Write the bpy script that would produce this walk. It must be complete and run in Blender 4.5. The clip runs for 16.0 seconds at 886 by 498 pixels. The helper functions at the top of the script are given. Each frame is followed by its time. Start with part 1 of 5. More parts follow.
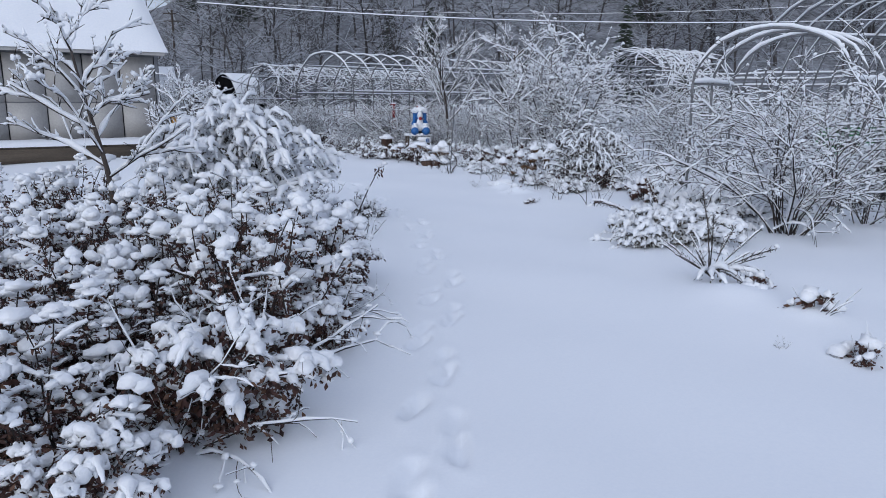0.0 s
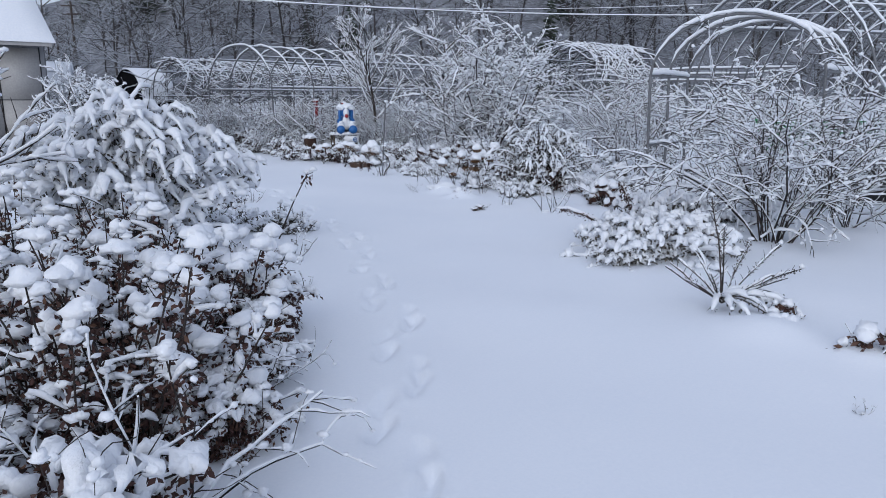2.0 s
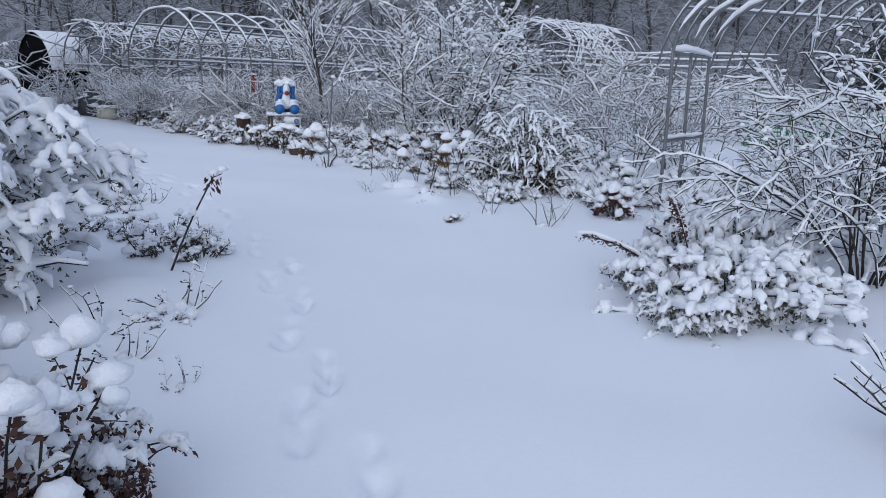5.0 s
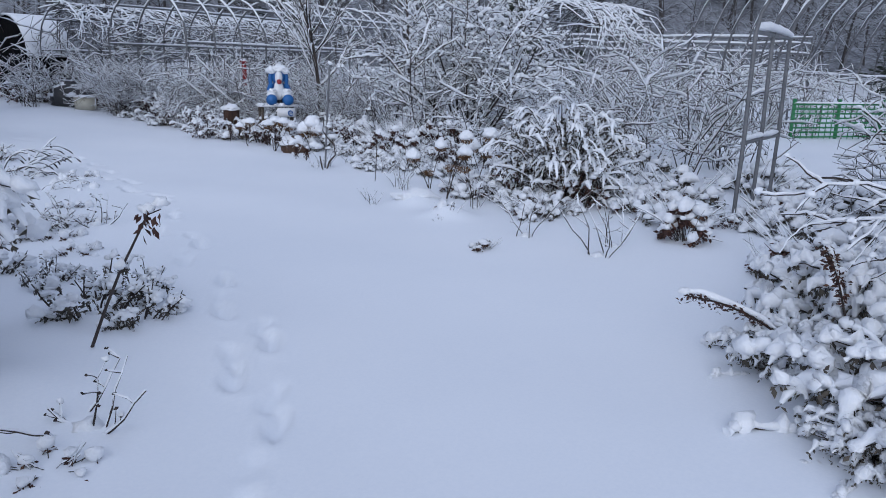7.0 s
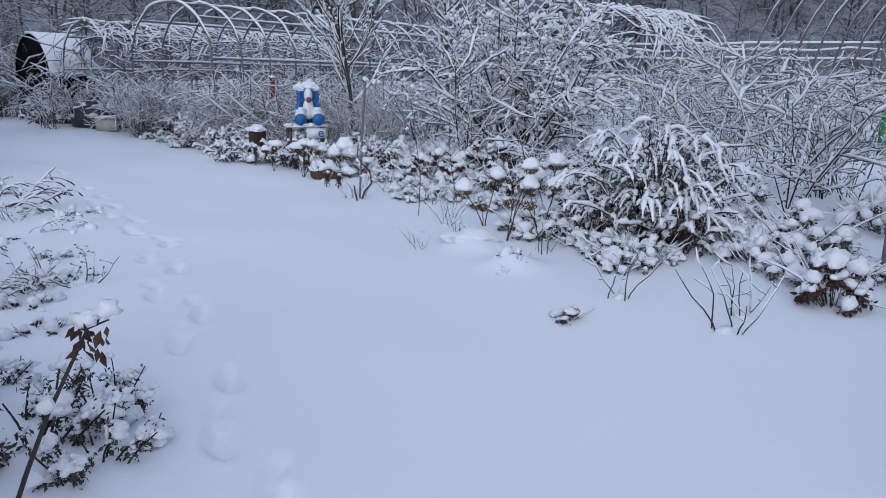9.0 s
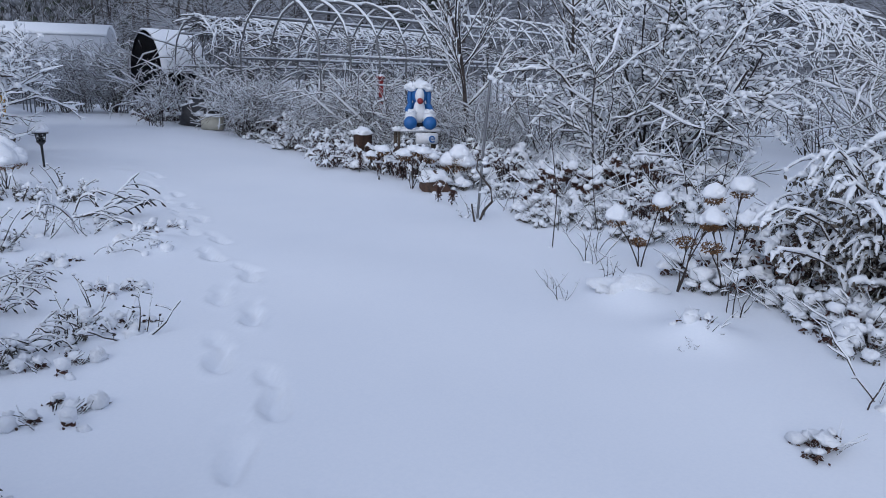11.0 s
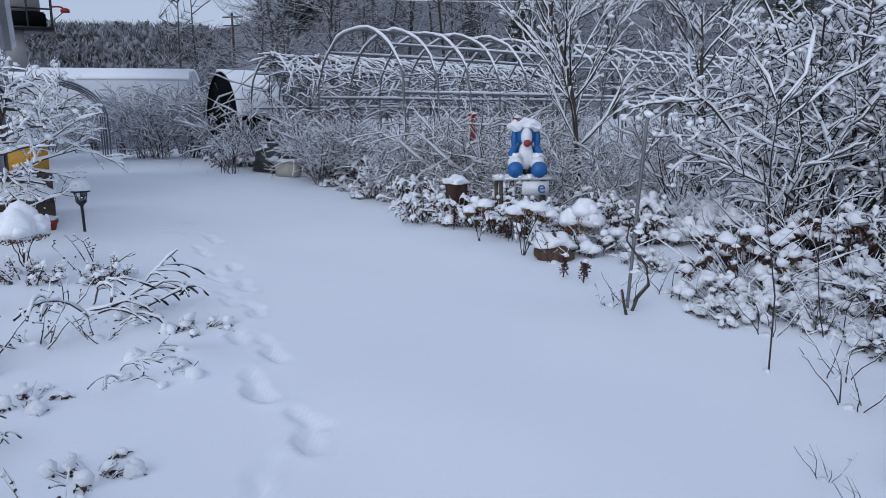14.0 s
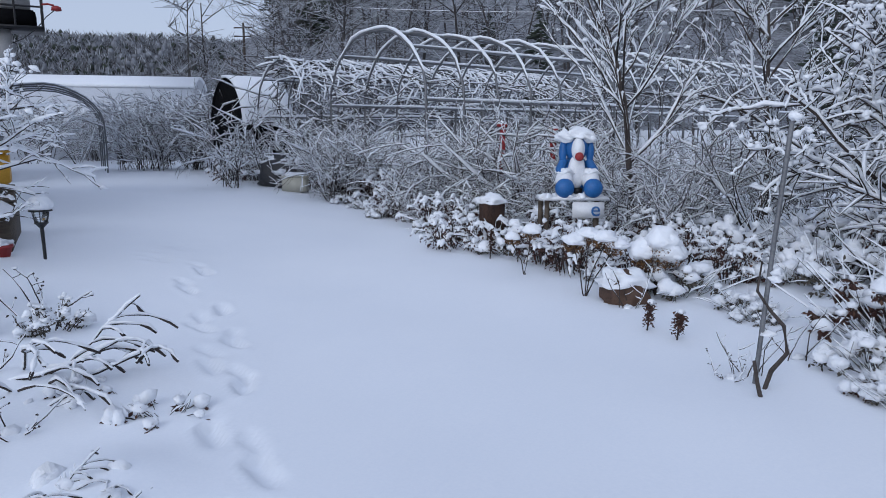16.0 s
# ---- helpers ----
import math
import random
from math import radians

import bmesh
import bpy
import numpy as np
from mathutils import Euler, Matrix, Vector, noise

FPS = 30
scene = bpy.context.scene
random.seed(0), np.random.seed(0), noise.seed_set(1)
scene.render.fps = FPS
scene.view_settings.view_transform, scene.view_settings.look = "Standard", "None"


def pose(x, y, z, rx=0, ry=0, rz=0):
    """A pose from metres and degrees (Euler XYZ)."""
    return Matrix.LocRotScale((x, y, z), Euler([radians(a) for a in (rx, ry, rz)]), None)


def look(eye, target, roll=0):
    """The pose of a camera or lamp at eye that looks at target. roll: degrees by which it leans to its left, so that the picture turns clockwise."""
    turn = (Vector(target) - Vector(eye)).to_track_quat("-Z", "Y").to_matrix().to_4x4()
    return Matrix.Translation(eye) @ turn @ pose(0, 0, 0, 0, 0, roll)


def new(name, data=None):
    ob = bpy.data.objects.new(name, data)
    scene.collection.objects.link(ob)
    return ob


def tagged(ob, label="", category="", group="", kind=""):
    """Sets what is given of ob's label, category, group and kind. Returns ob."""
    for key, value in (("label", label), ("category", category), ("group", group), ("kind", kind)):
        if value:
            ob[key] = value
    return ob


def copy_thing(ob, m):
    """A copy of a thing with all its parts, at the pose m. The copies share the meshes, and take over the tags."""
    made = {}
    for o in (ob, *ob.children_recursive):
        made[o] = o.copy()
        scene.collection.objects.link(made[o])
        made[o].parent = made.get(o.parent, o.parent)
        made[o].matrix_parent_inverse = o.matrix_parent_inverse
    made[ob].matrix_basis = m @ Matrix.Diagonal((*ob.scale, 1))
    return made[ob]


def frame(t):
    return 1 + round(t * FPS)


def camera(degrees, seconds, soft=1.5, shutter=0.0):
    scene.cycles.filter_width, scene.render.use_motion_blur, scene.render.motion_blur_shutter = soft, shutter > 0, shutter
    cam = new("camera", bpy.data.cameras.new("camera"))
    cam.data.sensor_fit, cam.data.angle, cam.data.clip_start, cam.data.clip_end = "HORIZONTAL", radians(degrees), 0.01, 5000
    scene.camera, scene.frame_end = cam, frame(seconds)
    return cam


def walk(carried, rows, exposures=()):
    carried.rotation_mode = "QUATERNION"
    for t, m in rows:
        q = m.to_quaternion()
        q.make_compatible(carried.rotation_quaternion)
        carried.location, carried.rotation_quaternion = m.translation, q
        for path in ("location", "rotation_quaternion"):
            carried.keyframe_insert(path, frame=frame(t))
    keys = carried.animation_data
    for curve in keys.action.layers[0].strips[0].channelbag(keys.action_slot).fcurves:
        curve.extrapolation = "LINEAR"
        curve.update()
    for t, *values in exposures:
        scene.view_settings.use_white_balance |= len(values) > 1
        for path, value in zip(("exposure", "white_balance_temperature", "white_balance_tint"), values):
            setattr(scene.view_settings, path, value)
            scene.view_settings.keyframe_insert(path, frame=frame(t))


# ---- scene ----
cam = camera(63.9, 16.0, soft=0.9)
METRES, EYE, TILT, LEAN, TURN = 12.5, 1.55, -11.5, 0.0, 0.0
ROWS = [
    (0.0, 0.0, 0.0, 0.0, 0.0, 0.0, -0.0),
    (0.5, -0.0063, 0.0218, 0.0064, -2.32, 0.09, 1.2),
    (1.0, -0.008, 0.0523, 0.0098, -4.0, 0.57, 0.71),
    (1.5, -0.0106, 0.0802, 0.0144, -4.48, 0.75, 0.29),
    (2.0, -0.0159, 0.1094, 0.0191, -6.1, -0.27, 1.51),
    (2.5, -0.0141, 0.1393, 0.0246, -7.75, -0.7, 1.36),
    (3.0, -0.0126, 0.1685, 0.0305, -8.04, -0.84, 0.45),
    (3.5, -0.0169, 0.2005, 0.0349, -9.06, -1.25, 1.35),
    (6.0, -0.0021, 0.3738, 0.0676, -10.87, -2.29, 0.13),
    (6.5, -0.0008, 0.4071, 0.0749, -9.89, -2.72, -0.23),
    (7.0, -0.0, 0.4405, 0.0839, -10.2, -2.9, 0.76),
    (7.5, 0.0031, 0.4723, 0.0898, -10.21, -2.56, 0.42),
    (8.0, 0.0044, 0.5019, 0.0979, -8.62, -1.74, -0.27),
    (8.5, 0.0008, 0.5317, 0.1006, -7.62, -2.02, 0.57),
    (9.0, -0.0014, 0.5565, 0.1091, -7.73, -1.85, 1.08),
    (9.5, 0.0003, 0.5896, 0.1135, -4.5, -1.47, -0.63),
    (10.0, -0.0034, 0.62, 0.1188, 0.28, -1.98, -2.04),
    (12.5, -0.0268, 0.7647, 0.1504, -0.53, -1.18, -0.12),
    (13.0, -0.0299, 0.7933, 0.1563, 0.8, -0.98, -0.96),
    (13.5, -0.0417, 0.821, 0.1621, 4.42, 0.14, -1.57),
    (14.0, -0.0536, 0.8445, 0.1685, 6.44, 0.91, -1.07),
    (14.5, -0.0629, 0.8741, 0.1698, 9.52, 1.23, -2.11),
    (15.0, -0.0735, 0.9046, 0.1772, 11.59, 1.78, -2.67),
    (15.5, -0.0845, 0.9337, 0.1826, 9.56, 2.32, -1.59),
    (16.0, -0.0909, 0.9637, 0.1869, 7.13, 1.99, -1.69),
]
TINT = [(0.0, 0.1, 6430, 10.5), (3.5, 0.1, 6400, 10.5), (6.0, 0.02, 6230, 11), (10.0, 0.0, 6180, 11.5), (13.0, -0.02, 6190, 11), (16.0, 0.09, 6230, 10.5)]
walk(cam, [(t, pose(0, 0, EYE, TILT, LEAN, TURN) @ pose(METRES * x, METRES * y, METRES * z, 90 + pitch, roll, yaw)) for t, x, y, z, yaw, pitch, roll in ROWS], TINT)


# ---- world, sun, exposure ----
def make_world():
    w = bpy.data.worlds.new("overcast_world")
    scene.world = w
    w.use_nodes = True
    nt = w.node_tree
    nt.nodes.clear()
    out = nt.nodes.new("ShaderNodeOutputWorld")
    bg = nt.nodes.new("ShaderNodeBackground")
    sky = nt.nodes.new("ShaderNodeTexSky")
    sky.sky_type = "NISHITA"
    sky.sun_disc = False
    sky.sun_elevation = radians(SUN_HEIGHT)
    sky.sun_rotation = radians(SUN_TURN)
    dim = nt.nodes.new("ShaderNodeMixRGB")
    dim.inputs[0].default_value = 0.8
    dim.inputs[2].default_value = CLOUD
    nt.links.new(sky.outputs[0], dim.inputs[1])
    nt.links.new(dim.outputs[0], bg.inputs[0])
    bg.inputs[1].default_value = SKY
    nt.links.new(bg.outputs[0], out.inputs[0])


SUN_HEIGHT, SUN_TURN = 23, 200
CLOUD = (4.6, 5.2, 6.7, 1)
SKY = 0.104
make_world()
sun_data = bpy.data.lights.new("sun", "SUN")
sun_data.energy, sun_data.angle, sun_data.color = 1.25, radians(60), (0.93, 0.96, 1.0)
sun = new("sun", sun_data)
sun.matrix_world = look((0, 0, 30), (0.34 * 20, 0.94 * 20, 30 - 0.42 * 20))


# ---- materials ----
def material(name, rough=0.8, metal=0.0):
    m = bpy.data.materials.new(name)
    m.use_nodes = True
    nt = m.node_tree
    b = nt.nodes["Principled BSDF"]
    b.inputs["Roughness"].default_value = rough
    b.inputs["Metallic"].default_value = metal
    return m, nt, b


def noise_node(nt, scale, detail=4.0, rough=0.6, vec=None):
    n = nt.nodes.new("ShaderNodeTexNoise")
    n.inputs["Scale"].default_value = scale
    n.inputs["Detail"].default_value = detail
    n.inputs["Roughness"].default_value = rough
    if vec is not None:
        nt.links.new(vec, n.inputs["Vector"])
    return n


def ramp_node(nt, fac, stops):
    r = nt.nodes.new("ShaderNodeValToRGB")
    while len(r.color_ramp.elements) < len(stops):
        r.color_ramp.elements.new(0.5)
    for e, (p, c) in zip(r.color_ramp.elements, stops):
        e.position, e.color = p, (*c, 1)
    nt.links.new(fac, r.inputs[0])
    return r


def grained(name, dark, light, scale, fine, rough=0.8, bump=0.3, metal=0.0, stretch=(1, 1, 1), dist=0.01):
    """Two scales of noise between two colours, with relief from the fine one."""
    m, nt, b = material(name, rough, metal)
    tc = nt.nodes.new("ShaderNodeTexCoord")
    mp = nt.nodes.new("ShaderNodeMapping")
    mp.inputs["Scale"].default_value = stretch
    nt.links.new(tc.outputs["Object"], mp.inputs[0])
    a = noise_node(nt, scale, vec=mp.outputs[0])
    f = noise_node(nt, fine, vec=mp.outputs[0])
    mix = nt.nodes.new("ShaderNodeMath")
    mix.operation = "MULTIPLY_ADD"
    mix.inputs[1].default_value = 0.5
    nt.links.new(f.outputs[0], mix.inputs[0])
    half = nt.nodes.new("ShaderNodeMath")
    half.operation = "MULTIPLY"
    half.inputs[1].default_value = 0.5
    nt.links.new(a.outputs[0], half.inputs[0])
    nt.links.new(half.outputs[0], mix.inputs[2])
    r = ramp_node(nt, mix.outputs[0], [(0.34, dark), (0.66, light)])
    nt.links.new(r.outputs[0], b.inputs["Base Color"])
    bp = nt.nodes.new("ShaderNodeBump")
    bp.inputs["Strength"].default_value = bump
    bp.inputs["Distance"].default_value = dist
    nt.links.new(f.outputs[0], bp.inputs["Height"])
    nt.links.new(bp.outputs[0], b.inputs["Normal"])
    return m


def by_piece(name, colours, rough=0.8):
    """One colour a piece, taken at random along a ramp."""
    m, nt, b = material(name, rough)
    g = nt.nodes.new("ShaderNodeNewGeometry")
    n = len(colours)
    r = ramp_node(nt, g.outputs["Random Per Island"], [(i / (n - 1), c) for i, c in enumerate(colours)])
    nt.links.new(r.outputs[0], b.inputs["Base Color"])
    return m


def snow_material():
    m, nt, b = material("snow", 0.75)
    tc = nt.nodes.new("ShaderNodeTexCoord")
    big = noise_node(nt, 22, 5, 0.65, tc.outputs["Object"])
    fine = noise_node(nt, 160, 3, 0.6, tc.outputs["Object"])
    r = ramp_node(nt, big.outputs[0], [(0.3, (0.80, 0.83, 0.88)), (0.7, (0.88, 0.895, 0.92))])
    nt.links.new(r.outputs[0], b.inputs["Base Color"])
    bp = nt.nodes.new("ShaderNodeBump")
    bp.inputs["Strength"].default_value, bp.inputs["Distance"].default_value = 0.7, 0.02
    nt.links.new(big.outputs[0], bp.inputs["Height"])
    b2 = nt.nodes.new("ShaderNodeBump")
    b2.inputs["Strength"].default_value, b2.inputs["Distance"].default_value = 0.4, 0.004
    nt.links.new(fine.outputs[0], b2.inputs["Height"])
    nt.links.new(bp.outputs[0], b2.inputs["Normal"])
    nt.links.new(b2.outputs[0], b.inputs["Normal"])
    return m


SNOW = snow_material()
SNOW_GROUND = grained("snow_ground", (0.80, 0.835, 0.89), (0.86, 0.885, 0.925), 0.5, 60, 0.65, 0.12, dist=0.006)
LITTER = grained("woodland_floor", (0.03, 0.03, 0.032), (0.34, 0.36, 0.40), 0.5, 3.5, 0.95, 0.6, dist=0.2)
BARK = grained("bark", (0.028, 0.022, 0.02), (0.085, 0.068, 0.06), 14, 90, 0.85, 0.5)
TWIG = by_piece("twig", [(0.012, 0.010, 0.010), (0.032, 0.024, 0.022), (0.05, 0.037, 0.032)])
DRY = by_piece("dry_leaf", [(0.03, 0.013, 0.011), (0.07, 0.028, 0.021), (0.045, 0.022, 0.018), (0.12, 0.06, 0.036)])
DULL = by_piece("withered_leaf", [(0.05, 0.045, 0.035), (0.11, 0.095, 0.075), (0.07, 0.06, 0.05), (0.03, 0.03, 0.026)])
NEEDLE = by_piece("conifer_needles", [(0.02, 0.03, 0.022), (0.035, 0.045, 0.03), (0.015, 0.022, 0.018)])
HEAD = by_piece("dry_flower_head", [(0.12, 0.055, 0.02), (0.18, 0.095, 0.036), (0.07, 0.034, 0.016)])
FARBARK = by_piece("far_bark", [(0.02, 0.018, 0.018), (0.07, 0.063, 0.064), (0.04, 0.037, 0.038)])
FROST = by_piece("frosted_twig", [(0.2, 0.21, 0.235), (0.48, 0.51, 0.56), (0.33, 0.355, 0.39)])
# Distant crowns of frosted woods; air haze is mixed into these pale blue-greys.
HAZED_CROWN = by_piece("hazed_far_crown", [(0.12, 0.13, 0.15), (0.23, 0.245, 0.275), (0.16, 0.172, 0.195)])
PIPE = grained("galvanised_pipe", (0.10, 0.105, 0.115), (0.22, 0.225, 0.235), 6, 60, 0.55, 0.1, 0.4)
BLACK = grained("black_shade_net", (0.004, 0.004, 0.005), (0.011, 0.011, 0.012), 5, 120, 1.0, 0.5)
BLACK.node_tree.nodes["Principled BSDF"].inputs["Specular IOR Level"].default_value = 0.05
SHEET = grained("weathered_sheet", (0.30, 0.295, 0.29), (0.42, 0.41, 0.40), 0.8, 25, 0.5, 0.08)
FILM = grained("greenhouse_film", (0.46, 0.48, 0.52), (0.60, 0.62, 0.66), 0.6, 14, 0.35, 0.1)
RENDERED = grained("grey_render", (0.24, 0.245, 0.26), (0.34, 0.345, 0.36), 1.5, 60, 0.85, 0.2)
WOOD = grained("old_board", (0.045, 0.034, 0.026), (0.12, 0.095, 0.07), 3, 50, 0.8, 0.5, stretch=(0.3, 4, 4))
STUMP = grained("stump_bark", (0.02, 0.011, 0.008), (0.085, 0.042, 0.027), 10, 60, 0.9, 1.0, stretch=(3, 3, 0.5), dist=0.02)
YELLOW = grained("yellow_plastic", (0.46, 0.23, 0.015), (0.60, 0.32, 0.03), 2, 50, 0.5, 0.1)
RED = grained("red_paint", (0.20, 0.014, 0.016), (0.34, 0.03, 0.03), 4, 40, 0.55, 0.1)
GREEN = grained("green_plastic", (0.02, 0.15, 0.055), (0.035, 0.24, 0.09), 4, 40, 0.5, 0.1)
BLUE = grained("blue_paint", (0.008, 0.075, 0.24), (0.014, 0.13, 0.38), 5, 60, 0.5, 0.1)
WHITE = grained("white_paint", (0.66, 0.68, 0.72), (0.80, 0.81, 0.83), 5, 60, 0.5, 0.1)
CREAM = grained("cream_plastic", (0.42, 0.40, 0.33), (0.55, 0.53, 0.45), 5, 60, 0.6, 0.1)
IRON = grained("black_metal", (0.008, 0.008, 0.009), (0.022, 0.022, 0.024), 8, 80, 0.4, 0.2, 0.3)
STONE = grained("grey_stone", (0.12, 0.11, 0.10), (0.28, 0.26, 0.24), 6, 60, 0.9, 0.6)
CLAY = grained("brown_pot", (0.05, 0.028, 0.018), (0.11, 0.06, 0.04), 6, 60, 0.7, 0.4)
CLOTH = grained("dark_tarpaulin", (0.02, 0.021, 0.024), (0.05, 0.05, 0.055), 3, 40, 0.5, 0.5)
m_glass, nt_glass, b_glass = material("lantern_glass", 0.08)
b_glass.inputs["Base Color"].default_value = (0.75, 0.78, 0.8, 1)
b_glass.inputs["Transmission Weight"].default_value = 1.0
GLASS = m_glass


# ---- mesh tools ----
def unit(v):
    return v / np.maximum(np.linalg.norm(v, axis=-1, keepdims=True), 1e-9)


class Mesh:
    """Gathers tubes, lumps, leaves and plain faces, and makes one mesh of them."""

    def __init__(self):
        self.tubes, self.lumps, self.quads, self.raw = {}, [], [], []

    def tube(self, pts, rad, sides=3, squash=1.0, mat=0):
        self.tubes.setdefault((len(pts), sides, squash, mat), []).append((pts, rad))

    def lump(self, p, r, kind=0, mat=0, turn=0.0):
        self.lumps.append((p, r, kind, mat, turn))

    def leaf(self, p, a, b, mat=0):
        self.quads.append((p, a, b, mat))

    def plain(self, v, f, mat=0):
        self.raw.append((np.asarray(v, float).reshape(-1, 3), f, mat))

    def box(self, lo, hi, mat=0, bevel=0.0):
        bm = bmesh.new()
        bmesh.ops.create_cube(bm, size=1)
        lo, hi = Vector(lo), Vector(hi)
        for v in bm.verts:
            v.co = Vector(((lo[i] + hi[i]) / 2 + v.co[i] * (hi[i] - lo[i]) for i in range(3)))
        if bevel:
            bmesh.ops.bevel(bm, geom=bm.edges[:], offset=bevel, segments=2, affect="EDGES")
        self.bm(bm, mat)

    def bm(self, bm, mat=0):
        bm.verts.index_update()
        self.plain([v.co[:] for v in bm.verts], [[v.index for v in f.verts] for f in bm.faces], mat)
        bm.free()

    def revolve(self, profile, sides=20, at=(0, 0, 0), mat=0):
        """profile: rows of radius, height."""
        an = np.linspace(0, 2 * np.pi, sides, endpoint=False)
        v = [(at[0] + r * c, at[1] + r * s, at[2] + h) for r, h in profile for c, s in zip(np.cos(an), np.sin(an))]
        f = [[i * sides + j, i * sides + (j + 1) % sides, (i + 1) * sides + (j + 1) % sides, (i + 1) * sides + j] for i in range(len(profile) - 1) for j in range(sides)]
        f.append(list(range(sides))[::-1])
        f.append([(len(profile) - 1) * sides + j for j in range(sides)])
        self.plain(v, f, mat)

    def pieces(self):
        for (n, sides, squash, mat), rows in self.tubes.items():
            p = np.array([r[0] for r in rows], float)
            r = np.array([r[1] for r in rows], float)
            t = unit(np.gradient(p, axis=1))
            side = np.cross(t, (0.0, 0.0, 1.0))
            flat = np.linalg.norm(side, axis=-1) < 0.05
            side[flat] = np.cross(t[flat], (1.0, 0.0, 0.0))
            side = unit(side)
            up = np.cross(side, t)
            an = np.linspace(0, 2 * np.pi, sides, endpoint=False) + 0.3
            v = p[:, :, None] + r[:, :, None, None] * (np.cos(an)[:, None] * side[:, :, None] + squash * np.sin(an)[:, None] * up[:, :, None])
            k = len(p)
            i = np.arange(k)[:, None, None] * n * sides + np.arange(n - 1)[:, None] * sides
            j = np.arange(sides)
            j2 = (j + 1) % sides
            f = np.stack([i + j, i + j2, i + sides + j2, i + sides + j], -1).reshape(-1, 4)
            yield v.reshape(-1, 3), f, mat
            ends = np.arange(k)[:, None] * n * sides
            yield v.reshape(-1, 3)[(ends + np.arange(sides)).ravel()], np.arange(k * sides).reshape(k, sides)[:, ::-1], mat
            yield v.reshape(-1, 3)[(ends + (n - 1) * sides + np.arange(sides)).ravel()], np.arange(k * sides).reshape(k, sides), mat
        groups = {}
        for p, r, kind, mat, turn in self.lumps:
            groups.setdefault((kind, mat), []).append((p, r, turn))
        for (kind, mat), rows in groups.items():
            base, faces = BLOBS[kind]
            p = np.array([r[0] for r in rows], float)
            s = np.array([r[1] if np.ndim(r[1]) else (r[1],) * 3 for r in rows], float)
            a = np.array([r[2] for r in rows], float)
            b = base[None] * s[:, None]
            c, d = np.cos(a)[:, None], np.sin(a)[:, None]
            v = np.stack([b[..., 0] * c - b[..., 1] * d, b[..., 0] * d + b[..., 1] * c, b[..., 2]], -1) + p[:, None]
            f = faces[None] + (np.arange(len(rows)) * len(base))[:, None, None]
            yield v.reshape(-1, 3), f.reshape(-1, 3), mat
        mats = {}
        for p, a, b, mat in self.quads:
            mats.setdefault(mat, []).append((p, a, b))
        for mat, rows in mats.items():
            q = np.array(rows, float)
            p, a, b = q[:, 0], q[:, 1], q[:, 2]
            fold = unit(np.cross(a, b)) * np.linalg.norm(b, axis=1, keepdims=True) * 0.45
            v = np.stack([p, p + a * 0.5 + b + fold, p + a, p + a * 0.5 - b + fold], 1).reshape(-1, 3)
            i = np.arange(len(rows))[:, None] * 4
            yield v, np.concatenate([i + [0, 1, 2], i + [0, 2, 3]]), mat
        for v, f, mat in self.raw:
            yield v, f, mat

    def make(self, name, smooth=True):
        verts, loops, sizes, mats, at = [], [], [], [], 0
        for v, f, mat in self.pieces():
            verts.append(np.asarray(v, np.float32))
            if isinstance(f, np.ndarray):
                loops.append((f + at).ravel())
                sizes.append(np.full(len(f), f.shape[1]))
            else:
                loops.append(np.array([i + at for q in f for i in q], int))
                sizes.append(np.array([len(q) for q in f], int))
            mats.append(np.full(len(f), mat))
            at += len(v)
        verts, loops, sizes, mats = [np.concatenate(q) for q in (verts, loops, sizes, mats)]
        me = bpy.data.meshes.new(name)
        me.vertices.add(len(verts))
        me.vertices.foreach_set("co", verts.ravel())
        me.loops.add(len(loops))
        me.loops.foreach_set("vertex_index", loops.astype(np.int32))
        me.polygons.add(len(sizes))
        me.polygons.foreach_set("loop_start", np.concatenate([[0], np.cumsum(sizes)[:-1]]).astype(np.int32))
        me.polygons.foreach_set("material_index", mats.astype(np.int32))
        me.polygons.foreach_set("use_smooth", np.full(len(sizes), smooth))
        me.update(calc_edges=True)
        return me


def make_blobs():
    made = []
    for level, rough in ((2, 0.68), (3, 0.68), (1, 0.42), (3, 0.26), (2, 0.5)):
        for seed in range(6):
            bm = bmesh.new()
            bmesh.ops.create_icosphere(bm, subdivisions=level, radius=1)
            bm.verts.index_update()
            v = unit(np.array([q.co[:] for q in bm.verts]))
            f = np.array([[q.index for q in t.verts] for t in bm.faces])
            wob = np.array([noise.noise(Vector(q) * 1.25 + Vector((seed * 7.3, 0, 0))) + (0.7 if level > 1 else 0.2) * noise.noise(Vector(q) * 2.1 + Vector((0, seed * 5.1, 0))) for q in v])
            v = v * (1 + rough * wob)[:, None]
            v[:, 2] = np.where(v[:, 2] < 0, v[:, 2] * 0.6, v[:, 2] * (0.9 if level == 1 else 1.0))
            if level == 1:
                tilt = Euler((seed * 1.3, seed * 0.7, 0)).to_matrix()
                v = v @ np.array(tilt)
            made.append((v, f))
            bm.free()
    return made


BLOBS = make_blobs()  # 0 to 5 middling, 6 to 11 fine, 12 to 17 coarse, 18 to 23 soft and fine, 24 to 29 soft


LOOSE = ("snow", "foliage", "stem_growth", "branch_growth", "flower_petals")


